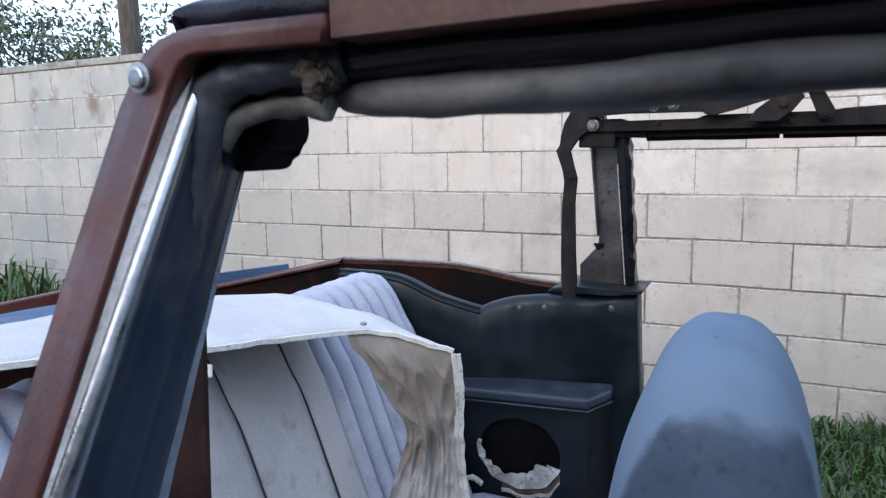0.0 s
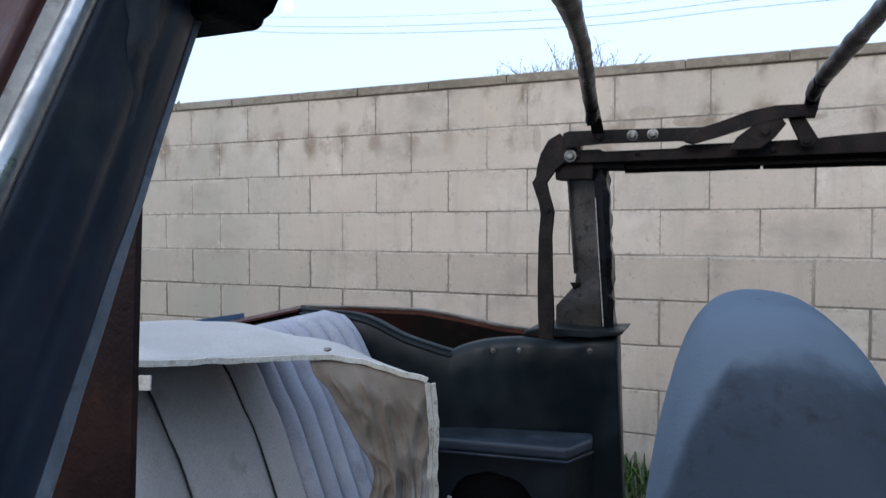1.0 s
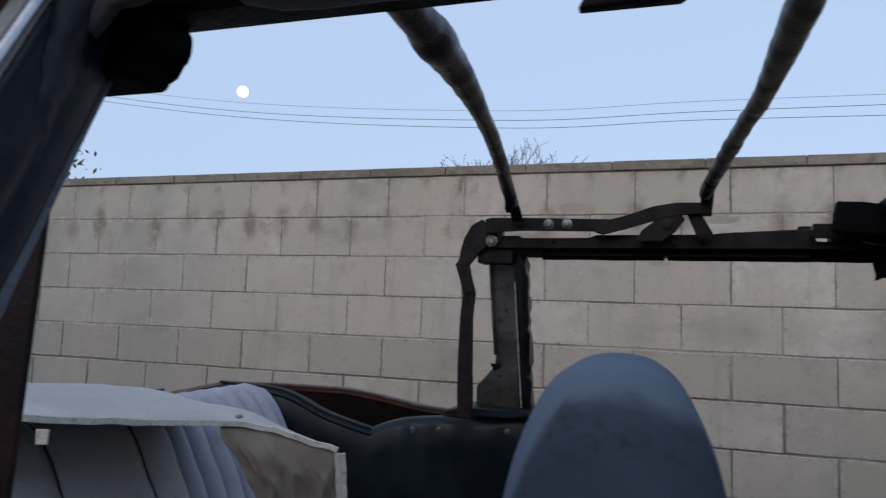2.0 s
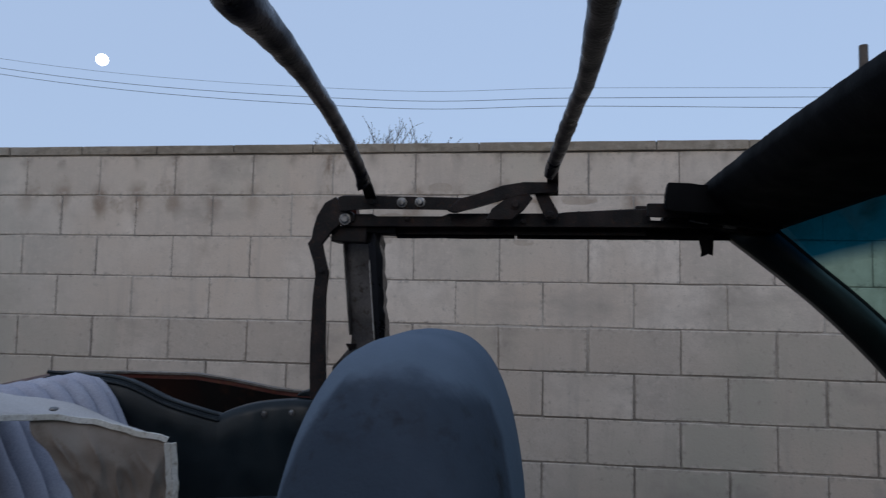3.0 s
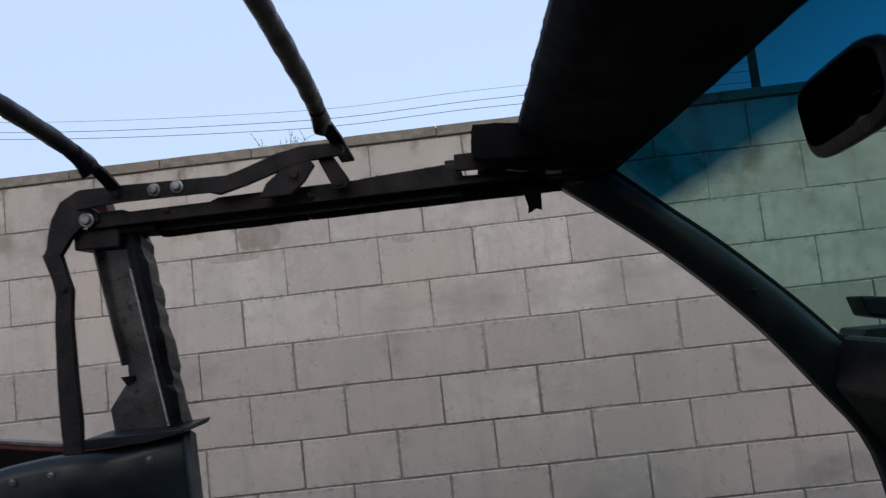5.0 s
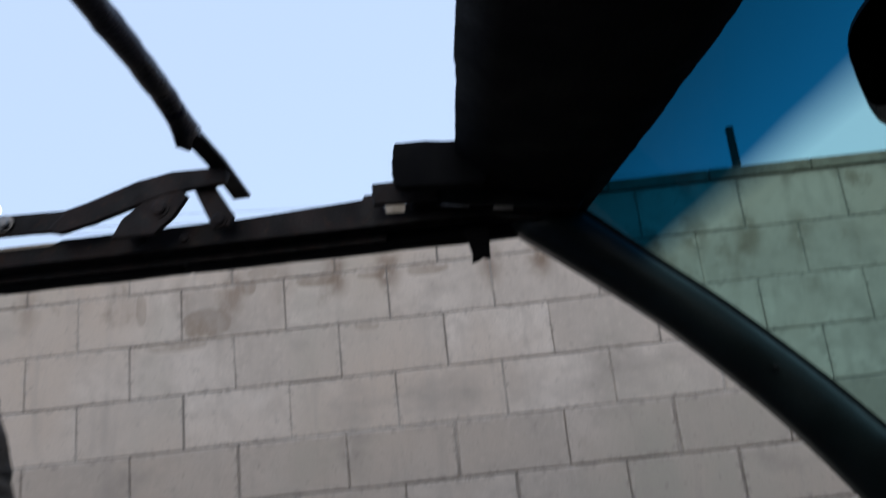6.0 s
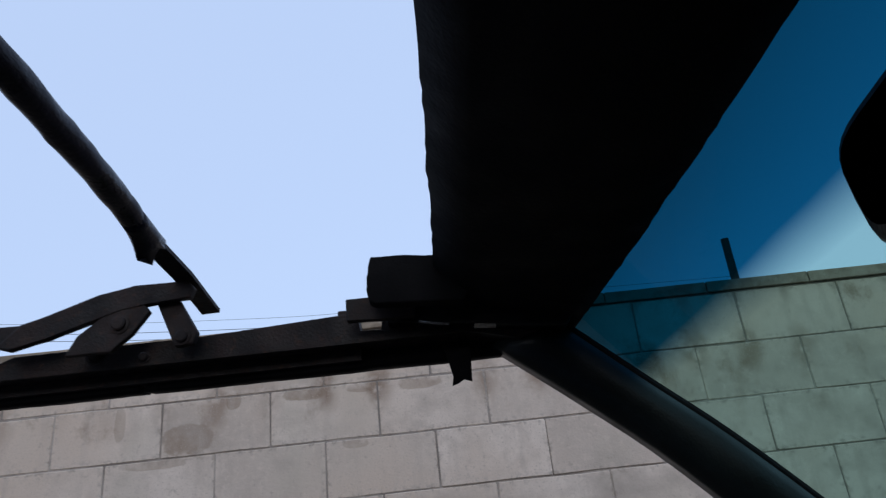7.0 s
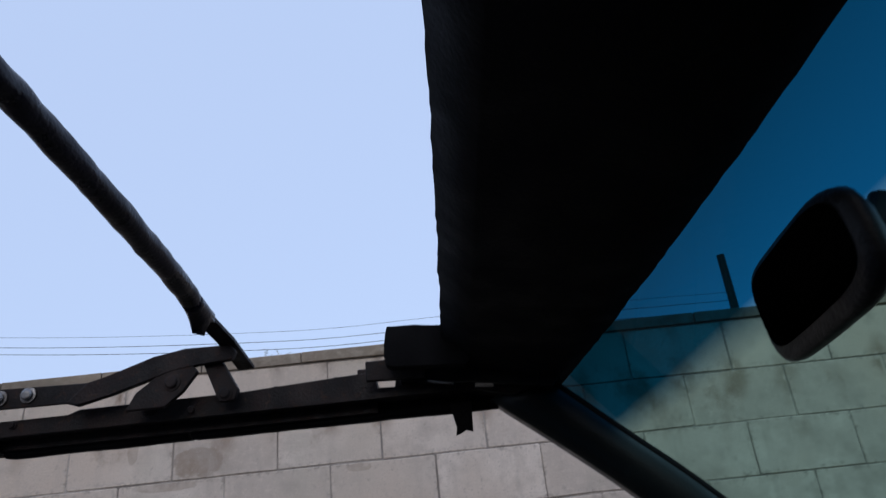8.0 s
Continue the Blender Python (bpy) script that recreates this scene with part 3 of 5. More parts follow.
def near_post():
    """The door post beside the open door: outer cover, filler, bright strip, broad seal and inner panel."""
    def line(x, dx, y, dy):
        return lambda z: Vector((x + dx * (z - 1.2), y + dy * (z - 1.2), z))
    rim, fold, bead, groove, lip = line(0.2106, 0.310, -3.0283, 0.2325), line(0.238, 0.115, -3.0265, 0.403), line(0.2401, 0.125, -3.0167, 0.424), line(0.2423, 0.154, -3.0088, 0.387), line(0.2356, 0.0905, -2.954, 0.354)
    zs = [1.266 - 0.386 * i / 30 for i in range(31)]
    core = [[rim(z) + Vector((0.012, 0.014, 0)), fold(z) + Vector((-0.010, 0.014, 0)), lip(z) + Vector((-0.012, -0.004, 0)), lip(z) + Vector((-0.05, 0.0, 0))] for z in zs]
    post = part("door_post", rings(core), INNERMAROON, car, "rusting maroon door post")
    # the cover, folded over at the top corner into the rail
    pairs = [(rim(z), fold(z)) for z in [0.88 + 0.02 * i for i in range(17)]]
    pairs += [(Vector(a), Vector(b)) for a, b in (
                ((0.216, -3.0095, 1.2478), (0.2440, -3.0090, 1.2433)),
                ((0.2194, -3.0052, 1.2588), (0.2478, -3.0060, 1.2560)),
                ((0.2247, -3.0052, 1.2666), (0.2515, -3.0052, 1.2615)),
                ((0.2314, -3.0052, 1.273), (0.253, -3.0052, 1.2634)),
                ((0.2399, -3.0052, 1.2775), (0.2562, -3.0052, 1.2666)),
                ((0.2497, -3.0052, 1.2803), (0.2604, -3.0052, 1.2687)),
                ((0.262, -3.0052, 1.2816), (0.2678, -3.0052, 1.2693)),
                ((0.3350, -3.0052, 1.2808), (0.3330, -3.0052, 1.2686)))]
    shape = ((0, -0.031), (0, -0.005), (0.03, -0.002), (0.10, 0.0), (0.5, 0.0007), (0.90, 0.0004), (0.965, 0.0004), (1, -0.0006), (1, -0.004), (0.97, -0.012))
    part("outer_cover", rings([[a.lerp(b, f) + Vector((0, -d, 0)) for f, d in shape] for a, b in pairs]), RUST, post, "maroon rusting post cover with a rounded top corner", True)
    part("filler_strip", rings([[fold(z) + Vector((-0.0025, 0.0015, 0)), bead(z) + Vector((0.0006, 0, 0)), bead(z) + Vector((-0.006, 0.010, 0)), fold(z) + Vector((-0.006, 0.016, 0))] for z in zs]), CHALK, post, "chalky grey filler strip")
    loops = []
    for z in zs:
        a, b = bead(z), groove(z)
        m, h = (a + b) / 2, (b - a).length / 2
        loops.append([m + Vector((0.0015 + 0.0044 * math.cos(q * math.pi / 6), 1.15 * h * math.sin(q * math.pi / 6), 0)) for q in range(12)])
    part("bright_trim", rings(loops), ALLOY, post, "dull bright metal trim strip", True)
    loops = []
    for z in zs:
        a, b = groove(z), lip(z)
        row = []
        for q in range(15):
            f = q / 14
            ridge = 0.0045 * math.sin(f * math.pi) ** 0.5 - 0.0022 * math.exp(-((f - 0.64) / 0.05) ** 2) - 0.0012 * math.exp(-((f - 0.22) / 0.04) ** 2)
            row.append(a.lerp(b, f) + Vector((ridge + 0.0008 * noise.noise((z * 26, f * 3, 1)), 0, 0)))
        loops.append(row + [b + Vector((-0.02, 0, 0)), a + Vector((-0.02, 0, 0))])
    part("post_seal", rings(loops), PILLARSEAL, post, "wide dusty black rubber door seal", True)
    loops = []
    for z in zs:
        w = 0.0022 + 0.0042 * min(1.0, max(0.0, (1.19 - z) / 0.16)) + 0.0005 * noise.noise((z * 40, 0, 2))
        loops.append([lip(z) + Vector((-0.001 + 0.0022 * math.cos(q * math.pi / 5), 0.001 + w * math.sin(q * math.pi / 5), 0)) for q in range(10)])
    part("seal_edge", rings(loops), EDGEGREY, post, "dusty pale edge of the door seal", True)
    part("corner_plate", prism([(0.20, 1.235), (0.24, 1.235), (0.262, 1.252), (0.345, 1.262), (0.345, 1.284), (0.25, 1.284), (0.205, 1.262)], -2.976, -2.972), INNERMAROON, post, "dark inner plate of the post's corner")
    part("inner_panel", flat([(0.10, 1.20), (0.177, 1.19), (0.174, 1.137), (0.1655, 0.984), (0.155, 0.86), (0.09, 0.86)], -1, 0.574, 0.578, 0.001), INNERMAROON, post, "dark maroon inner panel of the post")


def top_frame(sg):
    """One side of the folding top's frame: rail, links, strap and post."""
    rail = part("roof_rail", flat([(0.165, 1.247), (0.90, 1.250), (0.96, 1.235), (1.01, 1.25), (1.00, 1.285), (0.808, 1.286), (0.806, 1.2595), (0.780, 1.2605), (0.778, 1.2845), (0.60, 1.275), (0.385, 1.2745), (0.372, 1.2670), (0.237, 1.2665), (0.228, 1.273), (0.19, 1.273)], sg, 0.565 if sg > 0 else 0.577, 0.60, 0.0015), STEEL, car, "rusty steel roof rail")
    part("rail_cap", sweep([(0.337, side_y(sg, 0.638), 1.2845), (0.5, side_y(sg, 0.638), 1.2865), (0.98, side_y(sg, 0.635), 1.285)] if sg < 0 else [(0.20, side_y(sg, 0.612), 1.249), (0.777, side_y(sg, 0.612), 1.249)], [(-0.02, -0.014), (0.02, -0.014), (0.02, 0.006), (0.008, 0.016), (-0.012, 0.016), (-0.02, 0.008)]), RUSTCAP if sg < 0 else STEEL, car, "maroon rail cover gone orange with rust" if sg < 0 else "dark steel rail cover")
    if sg > 0:
        part("seal_carrier", flat([(0.212, 1.236), (0.275, 1.233), (0.275, 1.264), (0.212, 1.264)], sg, 0.575, 0.640, 0.002), BLACKVINYL, rail, "black end of the seal's channel")
        for a, b in ((0.272, 0.5165), (0.5225, 0.965)):
            xs = [a + (b - a) * i / 28 for i in range(29)]
            bm = rings([[(x, side_y(sg, s), z + 0.0003 * math.sin(x * 41) + 0.0006 * noise.noise((x * 60, z * 90, 2))) for s, z in ((0.600, 1.231), (0.606, 1.227), (0.630, 1.229), (0.641, 1.236), (0.643, 1.258), (0.600, 1.262))] for x in xs])
            part("rail_seal", bm, BLACKVINYL, rail, "black rubber weatherstrip", True)
    else:
        n = 40
        xs = [0.318 + 0.647 * i / n for i in range(n + 1)]
        lift = [LIFT0 + LIFT1 * (x - 0.374) for x in xs]
        bm = sweep([(x, side_y(sg, 0.618 + 0.0015 * math.sin(x * 31)), 1.2485 + k + 0.0012 * math.sin(x * 23 + 1)) for x, k in zip(xs, lift)], [(-0.02, -0.006), (-0.014, -0.0085), (-0.006, -0.0095), (0.004, -0.009), (0.012, -0.0075), (0.017, -0.004), (0.019, 0.001), (0.016, 0.006), (0.008, 0.009), (-0.02, 0.009)], scales=[0.6, 0.9] + [1] * (n - 1))
        jitter(bm, 0.0028, 30, 1)
        part("rail_seal", bm, SEAL, rail, "flattened grey weatherstrip", True)
        gx = [0.286 + 0.679 * i / n for i in range(n + 1)]
        bm = sweep([(x, side_y(sg, 0.626), 1.2655 + k + 0.0008 * math.sin(x * 37)) for x, k in zip(gx, lift)], [(0.0105 * math.cos(2 * math.pi * q / 16), 0.0088 * math.sin(2 * math.pi * q / 16)) for q in range(16)])
        part("rail_gasket", jitter(bm, 0.0012, 40), GASKET, rail, "shiny black rubber gasket", True)
    # links above the rail
    part("gusset", flat([(0.462, 1.258), (0.474, 1.280), (0.505, 1.303), (0.541, 1.316), (0.553, 1.300), (0.535, 1.276), (0.512, 1.258)], sg, 0.531, 0.539, 0.0015), STEEL, car, "small riveted gusset plate")
    part("rear_link", flat([(0.160, 1.304), (0.172, 1.308), (0.24, 1.307), (0.42, 1.303), (0.44, 1.284), (0.40, 1.277), (0.375, 1.2795), (0.24, 1.2810), (0.20, 1.279), (0.165, 1.274)], sg, 0.542, 0.551, 0.002), STEEL, car, "riveted steel top link")
    part("curved_arm", flat([(0.385, 1.276), (0.41, 1.300), (0.44, 1.307), (0.495, 1.326), (0.535, 1.332), (0.594, 1.332), (0.602, 1.323), (0.597, 1.311), (0.55, 1.311), (0.52, 1.305), (0.44, 1.281), (0.40, 1.271)], sg, 0.530, 0.541, 0.002), STEEL, car, "cranked steel arm of the folding top")
    part("stay_link", flat([(0.552, 1.322), (0.574, 1.326), (0.603, 1.274), (0.598, 1.261), (0.578, 1.260)], sg, 0.541, 0.552, 0.0015), STEEL, car)
    part("front_link", flat([(0.46, 1.256), (0.475, 1.273), (0.55, 1.270), (0.62, 1.279), (0.756, 1.286), (0.774, 1.284), (0.774, 1.260), (0.60, 1.254)], sg, 0.577, 0.587, 0.002), STEEL, car, "riveted steel front link")
    part("latch_bracket", flat([(0.754, 1.266), (0.754, 1.292), (0.776, 1.292), (0.776, 1.262)], sg, 0.575, 0.592, 0.002), STEEL, car)
    part("latch_bar", flat([(0.770, 1.2655), (0.770, 1.291), (0.846, 1.291), (0.846, 1.2640), (0.81, 1.2642)], sg, 0.534, 0.545, 0.0015), STEEL, car, "flat bar over the latch slot")
    out = -sg
    for x, s, z, r, mat in ((0.172, 0.558, 1.261, 0.0085, ZINC), (0.293, 0.541, 1.293, 0.0072, ZINC), (0.330, 0.541, 1.294, 0.0072, ZINC), (0.232, 0.541, 1.293, 0.006, STEEL),
                            (0.520, 0.531, 1.289, 0.008, STEEL), (0.484, 0.556, 1.264, 0.008, STEEL), (0.586, 0.541, 1.270, 0.007, STEEL),
                            (0.644, 0.577, 1.271, 0.007, STEEL), (0.725, 0.577, 1.275, 0.007, STEEL), (0.535, 0.565, 1.258, 0.005, STEEL), (0.30, 0.565, 1.262, 0.004, STEEL)):
        bolt(car, (x, side_y(sg, s), z), r, out, 0.007 if mat is ZINC else 0.005, "bolt" if mat is ZINC else "rivet", mat)
    # the rear strap: a hooked plate, a kink, then a straight run down behind the trim
    hook = sg > 0 and part("rear_strap", flat([(0.150, 1.308), (0.127, 1.295), (0.111, 1.268), (0.103, 1.238), (0.104, 1.222), (0.093, 1.211), (0.110, 1.170), (0.112, 1.145), (0.108, 1.10), (0.106, 1.00), (0.107, 0.94), (0.109, 0.893), (0.138, 0.893), (0.139, 0.94), (0.136, 1.0), (0.134, 1.10), (0.139, 1.152), (0.121, 1.210), (0.140, 1.236), (0.158, 1.252), (0.19, 1.256), (0.19, 1.272), (0.165, 1.29)], sg, 0.560, 0.572, 0.002), STEEL, car, "kinked flat steel strap")
    if hook:
        bolt(hook, (0.126, side_y(sg, 0.560), 1.155), 0.006, out, 0.004, "rivet", STEEL)
    if sg < 0:
        near_post()
        return rail
    post = part("door_post", slanted([(0.160, 1.245), (0.218, 1.245), (0.220, 0.90), (0.110, 0.90), (0.113, 0.945), (0.158, 0.994), (0.162, 1.02)], sg, 0.0, 0.006), PLATE, car, "grey steel door post with a flared foot")
    part("post_cap", flat([(0.138, 1.250), (0.215, 1.250), (0.213, 1.214), (0.138, 1.216)], sg, 0.575, 0.632, 0.003), STEEL, post)
    part("post_flange", slanted([(0.159, 1.245), (0.1625, 1.245), (0.1645, 1.02), (0.161, 1.02)], sg, -0.02, 0.0), PLATE, post)
    part("post_edge", slanted([(0.2125, 1.18), (0.2145, 1.18), (0.2185, 0.905), (0.2160, 0.905)], sg, -0.0195, -0.012), CHALK, post, "bare pale edge of the post")
    part("post_notch", slanted([(0.150, 1.000), (0.172, 1.000), (0.170, 0.990), (0.158, 0.984)], sg, -0.012, 0.0), STEEL, post)
    zs = [1.262 - 0.36 * i / 24 for i in range(25)]
    rng = random.Random(3)
    bm = rings([[(0.2125 + a + (rng.uniform(-.003, .003) if a > 0.02 else 0), side_y(sg, post_s(z) + b), z) for a, b in ((0, -0.014), (0.016, -0.018), (0.026, -0.008), (0.026, 0.03), (0.014, 0.042), (0.0, 0.03))] for z in zs])
    part("post_seal", bm, RUBBER, post, "torn black rubber door seal")

    def strip(a0, a1, d0, d1, top=1.268, bottom=0.88):
        return rings([[(x + 0.06 * (1.25 - z), side_y(sg, post_s(z) + d), z) for x, d in ((a0, d0), (a1, d0), (a1, d1), (a0, d1))] for z in (top, (top + bottom) / 2, bottom)])
    part("outer_cover", strip(0.150, 0.186, 0.012, 0.040, 1.30), RUST, post, "maroon rusting post cover")
    part("filler_strip", strip(0.1865, 0.199, 0.012, 0.038), CHALK, post, "chalky grey filler strip")
    return rail


for sg in (1, -1):
    top_frame(sg)

# far details
part("torn_tab", flat([(0.874, 1.236), (0.904, 1.236), (0.902, 1.196), (0.893, 1.199), (0.886, 1.195), (0.879, 1.193), (0.881, 1.203)], 1, 0.585, 0.589), BLACKVINYL, car, "torn black vinyl tab")


part("rail_bracket", prism([(0.185, 1.214), (0.251, 1.214), (0.255, 1.217), (0.2555, 1.224), (0.265, 1.228), (0.2675, 1.234), (0.2675, 1.243), (0.263, 1.25), (0.185, 1.252)], -2.958, -2.924, 0.003), BLACKVINYL, car, "black bracket under the rail's rear end")
bolt(car, (0.2335, -3.0095, 1.2600), 0.0050, -1, 0.0032, "bolt", ALLOY)
bm = sweep(curve([(0.214, side_y(-1, 0.605), 1.290), (0.220, side_y(-1, 0.605), 1.292), (0.225, side_y(-1, 0.605), 1.295), (0.27, side_y(-1, 0.605), 1.295), (0.318, side_y(-1, 0.605), 1.293)], 20), [(-0.022, -0.008), (0.022, -0.008), (0.022, 0.003), (0.012, 0.009), (-0.012, 0.010), (-0.022, 0.004)], scales=[0.55, 0.8, 0.93] + [1] * 18)
part("top_pad", jitter(bm, 0.002, 40), BOWWRAP, car, "worn dark grey pad on the frame's corner", True)
part("corner_seal", jitter(tube(curve([(0.2160, -2.992, 1.130), (0.2340, -2.986, 1.190), (0.2470, -2.985, 1.236), (0.2555, -2.985, 1.2535), (0.275, -2.984, 1.2600), (0.296, -2.981, 1.2635), (0.326, -2.977, 1.2655)], 44), 0.0098, 16), 0.0030, 75), DUSTSEAL, car, "perished black corner seal", True)
part("seal_foam", jitter(tube(curve([(0.313, -2.984, 1.2665), (0.317, -2.985, 1.258), (0.322, -2.985, 1.2505)], 14), 0.0080, 18, scales=[0.5, 0.8] + [1] * 11 + [0.8, 0.5]), 0.004, 260, 5), FOAM, car, "crumbling brown foam at the seal joint", True)
part("rail_lip", jitter(sweep(curve([(0.250, -2.976, 1.228), (0.266, -2.975, 1.2425), (0.290, -2.975, 1.2455), (0.316, -2.972, 1.2445)], 22), circle(0.0066, 14, 0.8)), 0.0030, 90, 2), DUSTY, car, "grey end of the torn weatherstrip", True)


# header over the windscreen
def header():
    loops = []
    n = 90
    for i in range(n + 1):
        u = -1 + 2 * i / n
        y = YC + u * 0.60
        rise = 0.022 * (1 - u * u)
        fwd = 0.040 * (1 - u * u)
        w = 0.002 * noise.noise((u * 9, 0, 3)) + 0.0018 * noise.noise((u * 40, 2, 3))
        aft = 0.008 * (1 - u * u)
        loops.append([(0.869 + w + aft, y, 1.300 + rise), (0.905, y, 1.268 + rise), (0.995 + fwd, y, 1.244 + rise), (1.030 + fwd + w, y, 1.248 + rise), (1.041 + fwd, y, 1.262 + rise),
                      (1.00 + fwd, y, 1.300 + rise), (0.93, y, 1.325 + rise), (0.872 + w + aft, y, 1.322 + rise)])
    return rings(loops)


part("header", header(), BLACKVINYL, car, "black padded header over the windscreen", True)
for sg in (1, -1):
    bm = flat([(0.799, 1.276), (0.797, 1.290), (0.8005, 1.303), (0.8000, 1.314), (0.8035, 1.3265), (0.82, 1.325), (0.84, 1.3245), (0.86, 1.3215), (0.90, 1.320), (0.92, 1.29), (0.90, 1.266), (0.806, 1.272)], sg, 0.503, 0.522, 0.002)
    part("header_flap", bm, BLACKVINYL, car, "black vinyl flap at the header's end")
    bm = flat([(0.812, 1.264), (0.818, 1.262), (0.83, 1.262), (0.905, 1.255), (0.912, 1.252), (1.01, 1.238), (1.022, 1.252), (0.99, 1.290), (0.86, 1.305)], sg, 0.545, 0.60, 0.003)
    part("corner_casting", bm, PLASTIC, car, "black corner casting")


# Pale plate added where the sky shows through a slot by the latch.
part("slot_sky_plate", flat([(0.909, 1.2455), (0.933, 1.2435), (0.933, 1.2475), (0.910, 1.2500)], 1, 0.541, 0.5445), ZINC, car, "small pale plate standing in for sky through a slot")
part("latch_pin", tube([(0.849, side_y(1, 0.542), 1.2590), (0.864, side_y(1, 0.542), 1.2555), (0.882, side_y(1, 0.542), 1.2525)], 0.0015, 8), ZINC, car, "thin bright latch pin")

# windscreen pillars
def pillar(sg):
    lower = curve([(0.93, side_y(sg, 0.588), 1.236), (1.032, side_y(sg, 0.60), 1.158), (1.120, side_y(sg, 0.607), 1.084), (1.230, side_y(sg, 0.62), 0.973), (1.325, side_y(sg, 0.632), 0.853), (1.40, side_y(sg, 0.645), 0.74), (1.43, side_y(sg, 0.65), 0.55)], 24)
    upper = curve([(1.005, side_y(sg, 0.588), 1.256), (1.10, side_y(sg, 0.60), 1.176), (1.185, side_y(sg, 0.607), 1.104), (1.288, side_y(sg, 0.62), 1.006), (1.388, side_y(sg, 0.632), 0.900), (1.50, side_y(sg, 0.645), 0.80), (1.55, side_y(sg, 0.65), 0.55)], 24)
    loops = []
    for a, b in zip(lower, upper):
        m = (a + b) / 2
        o = Vector((0, sg, 0))
        loops.append([a + o * 0.03, a, a * 0.8 + b * 0.2 - o * 0.012, m - o * 0.018, a * 0.2 + b * 0.8 - o * 0.014, b - o * 0.004, b + o * 0.03])
    p = part("windscreen_pillar", rings(loops), PILLARVINYL, car, "dark green trimmed windscreen pillar", True)
    part("pillar_gasket", rings([[b + Vector((-0.003, 0.0, -0.003)), b + Vector((0.003, 0.001 * sg, 0.004)), b + Vector((0.006, 0.006 * sg, 0.008)), b + Vector((0.006, 0.05 * sg, 0.008)), b + Vector((-0.003, 0.05 * sg, -0.003))] for b in upper[:-3]]), BLACKVINYL, p, "black windscreen gasket")
    bolt(p, (1.219, side_y(sg, 0.592), 1.030), 0.003, -sg, 0.003, "screw", PLASTIC)


for sg in (1, -1):
    pillar(sg)


def windscreen():
    bm = bmesh.new()
    uvl = bm.loops.layers.uv.new("UVMap")
    nu, nv = 24, 14
    grid = []
    for j in range(nv + 1):
        v = j / nv
        row = []
        for i in range(nu + 1):
            u = -1 + 2 * i / nu
            bow = 1 - u * u
            x = 1.035 + 0.040 * bow + v * (0.50 + 0.01 * bow)
            z = 1.262 + 0.022 * bow * (1 - v) - v * 0.44 - 0.015 * math.sin(v * math.pi)
            row.append((bm.verts.new((x, YC + u * (0.655 + 0.03 * v), z)), i / nu, v))
        grid.append(row)
    for a, b in zip(grid, grid[1:]):
        for i in range(nu):
            q = (a[i], a[i + 1], b[i + 1], b[i])
            f = bm.faces.new([w[0] for w in q])
            for loop, w in zip(f.loops, q):
                loop[uvl].uv = (w[1], w[2])
    return bm


glass = part("windscreen", windscreen(), GLASS, car, "green tinted windscreen with a blue shade band", True)
glass.data.flip_normals()
glass.visible_shadow = False

# inside mirror, hung from the glass
mirror_case = []
for k, (d, sc) in enumerate(((0.0, 0.93), (0.004, 1.0), (0.010, 1.0), (0.022, 0.84), (0.029, 0.5))):
    ring = []
    for q in range(28):
        a = 2 * math.pi * q / 28
        ca, sa = math.cos(a), math.sin(a)
        ring.append(Vector((d, 0.095 * sc * math.copysign(abs(ca) ** 0.45, ca), 0.0378 * sc * math.copysign(abs(sa) ** 0.55, sa) * (1 + 0.12 * ca))))
    mirror_case.append(ring)
MM = Matrix.Translation((1.106, -2.306, 1.194)) @ Euler((radians(0), radians(-6), radians(-8))).to_matrix().to_4x4()
case = part("inside_mirror", rings([[MM @ p for p in r] for r in mirror_case]), PLASTIC, car, "black inside mirror on a stem", True)
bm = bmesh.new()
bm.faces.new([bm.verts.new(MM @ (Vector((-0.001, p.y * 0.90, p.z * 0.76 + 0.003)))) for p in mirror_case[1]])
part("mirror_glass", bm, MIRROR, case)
part("mirror_stem", tube([MM @ Vector((0.035, 0, 0)), MM @ Vector((0.06, 0, 0.02)), MM @ Vector((0.075, 0, 0.045))], 0.009, 10), PLASTIC, case)


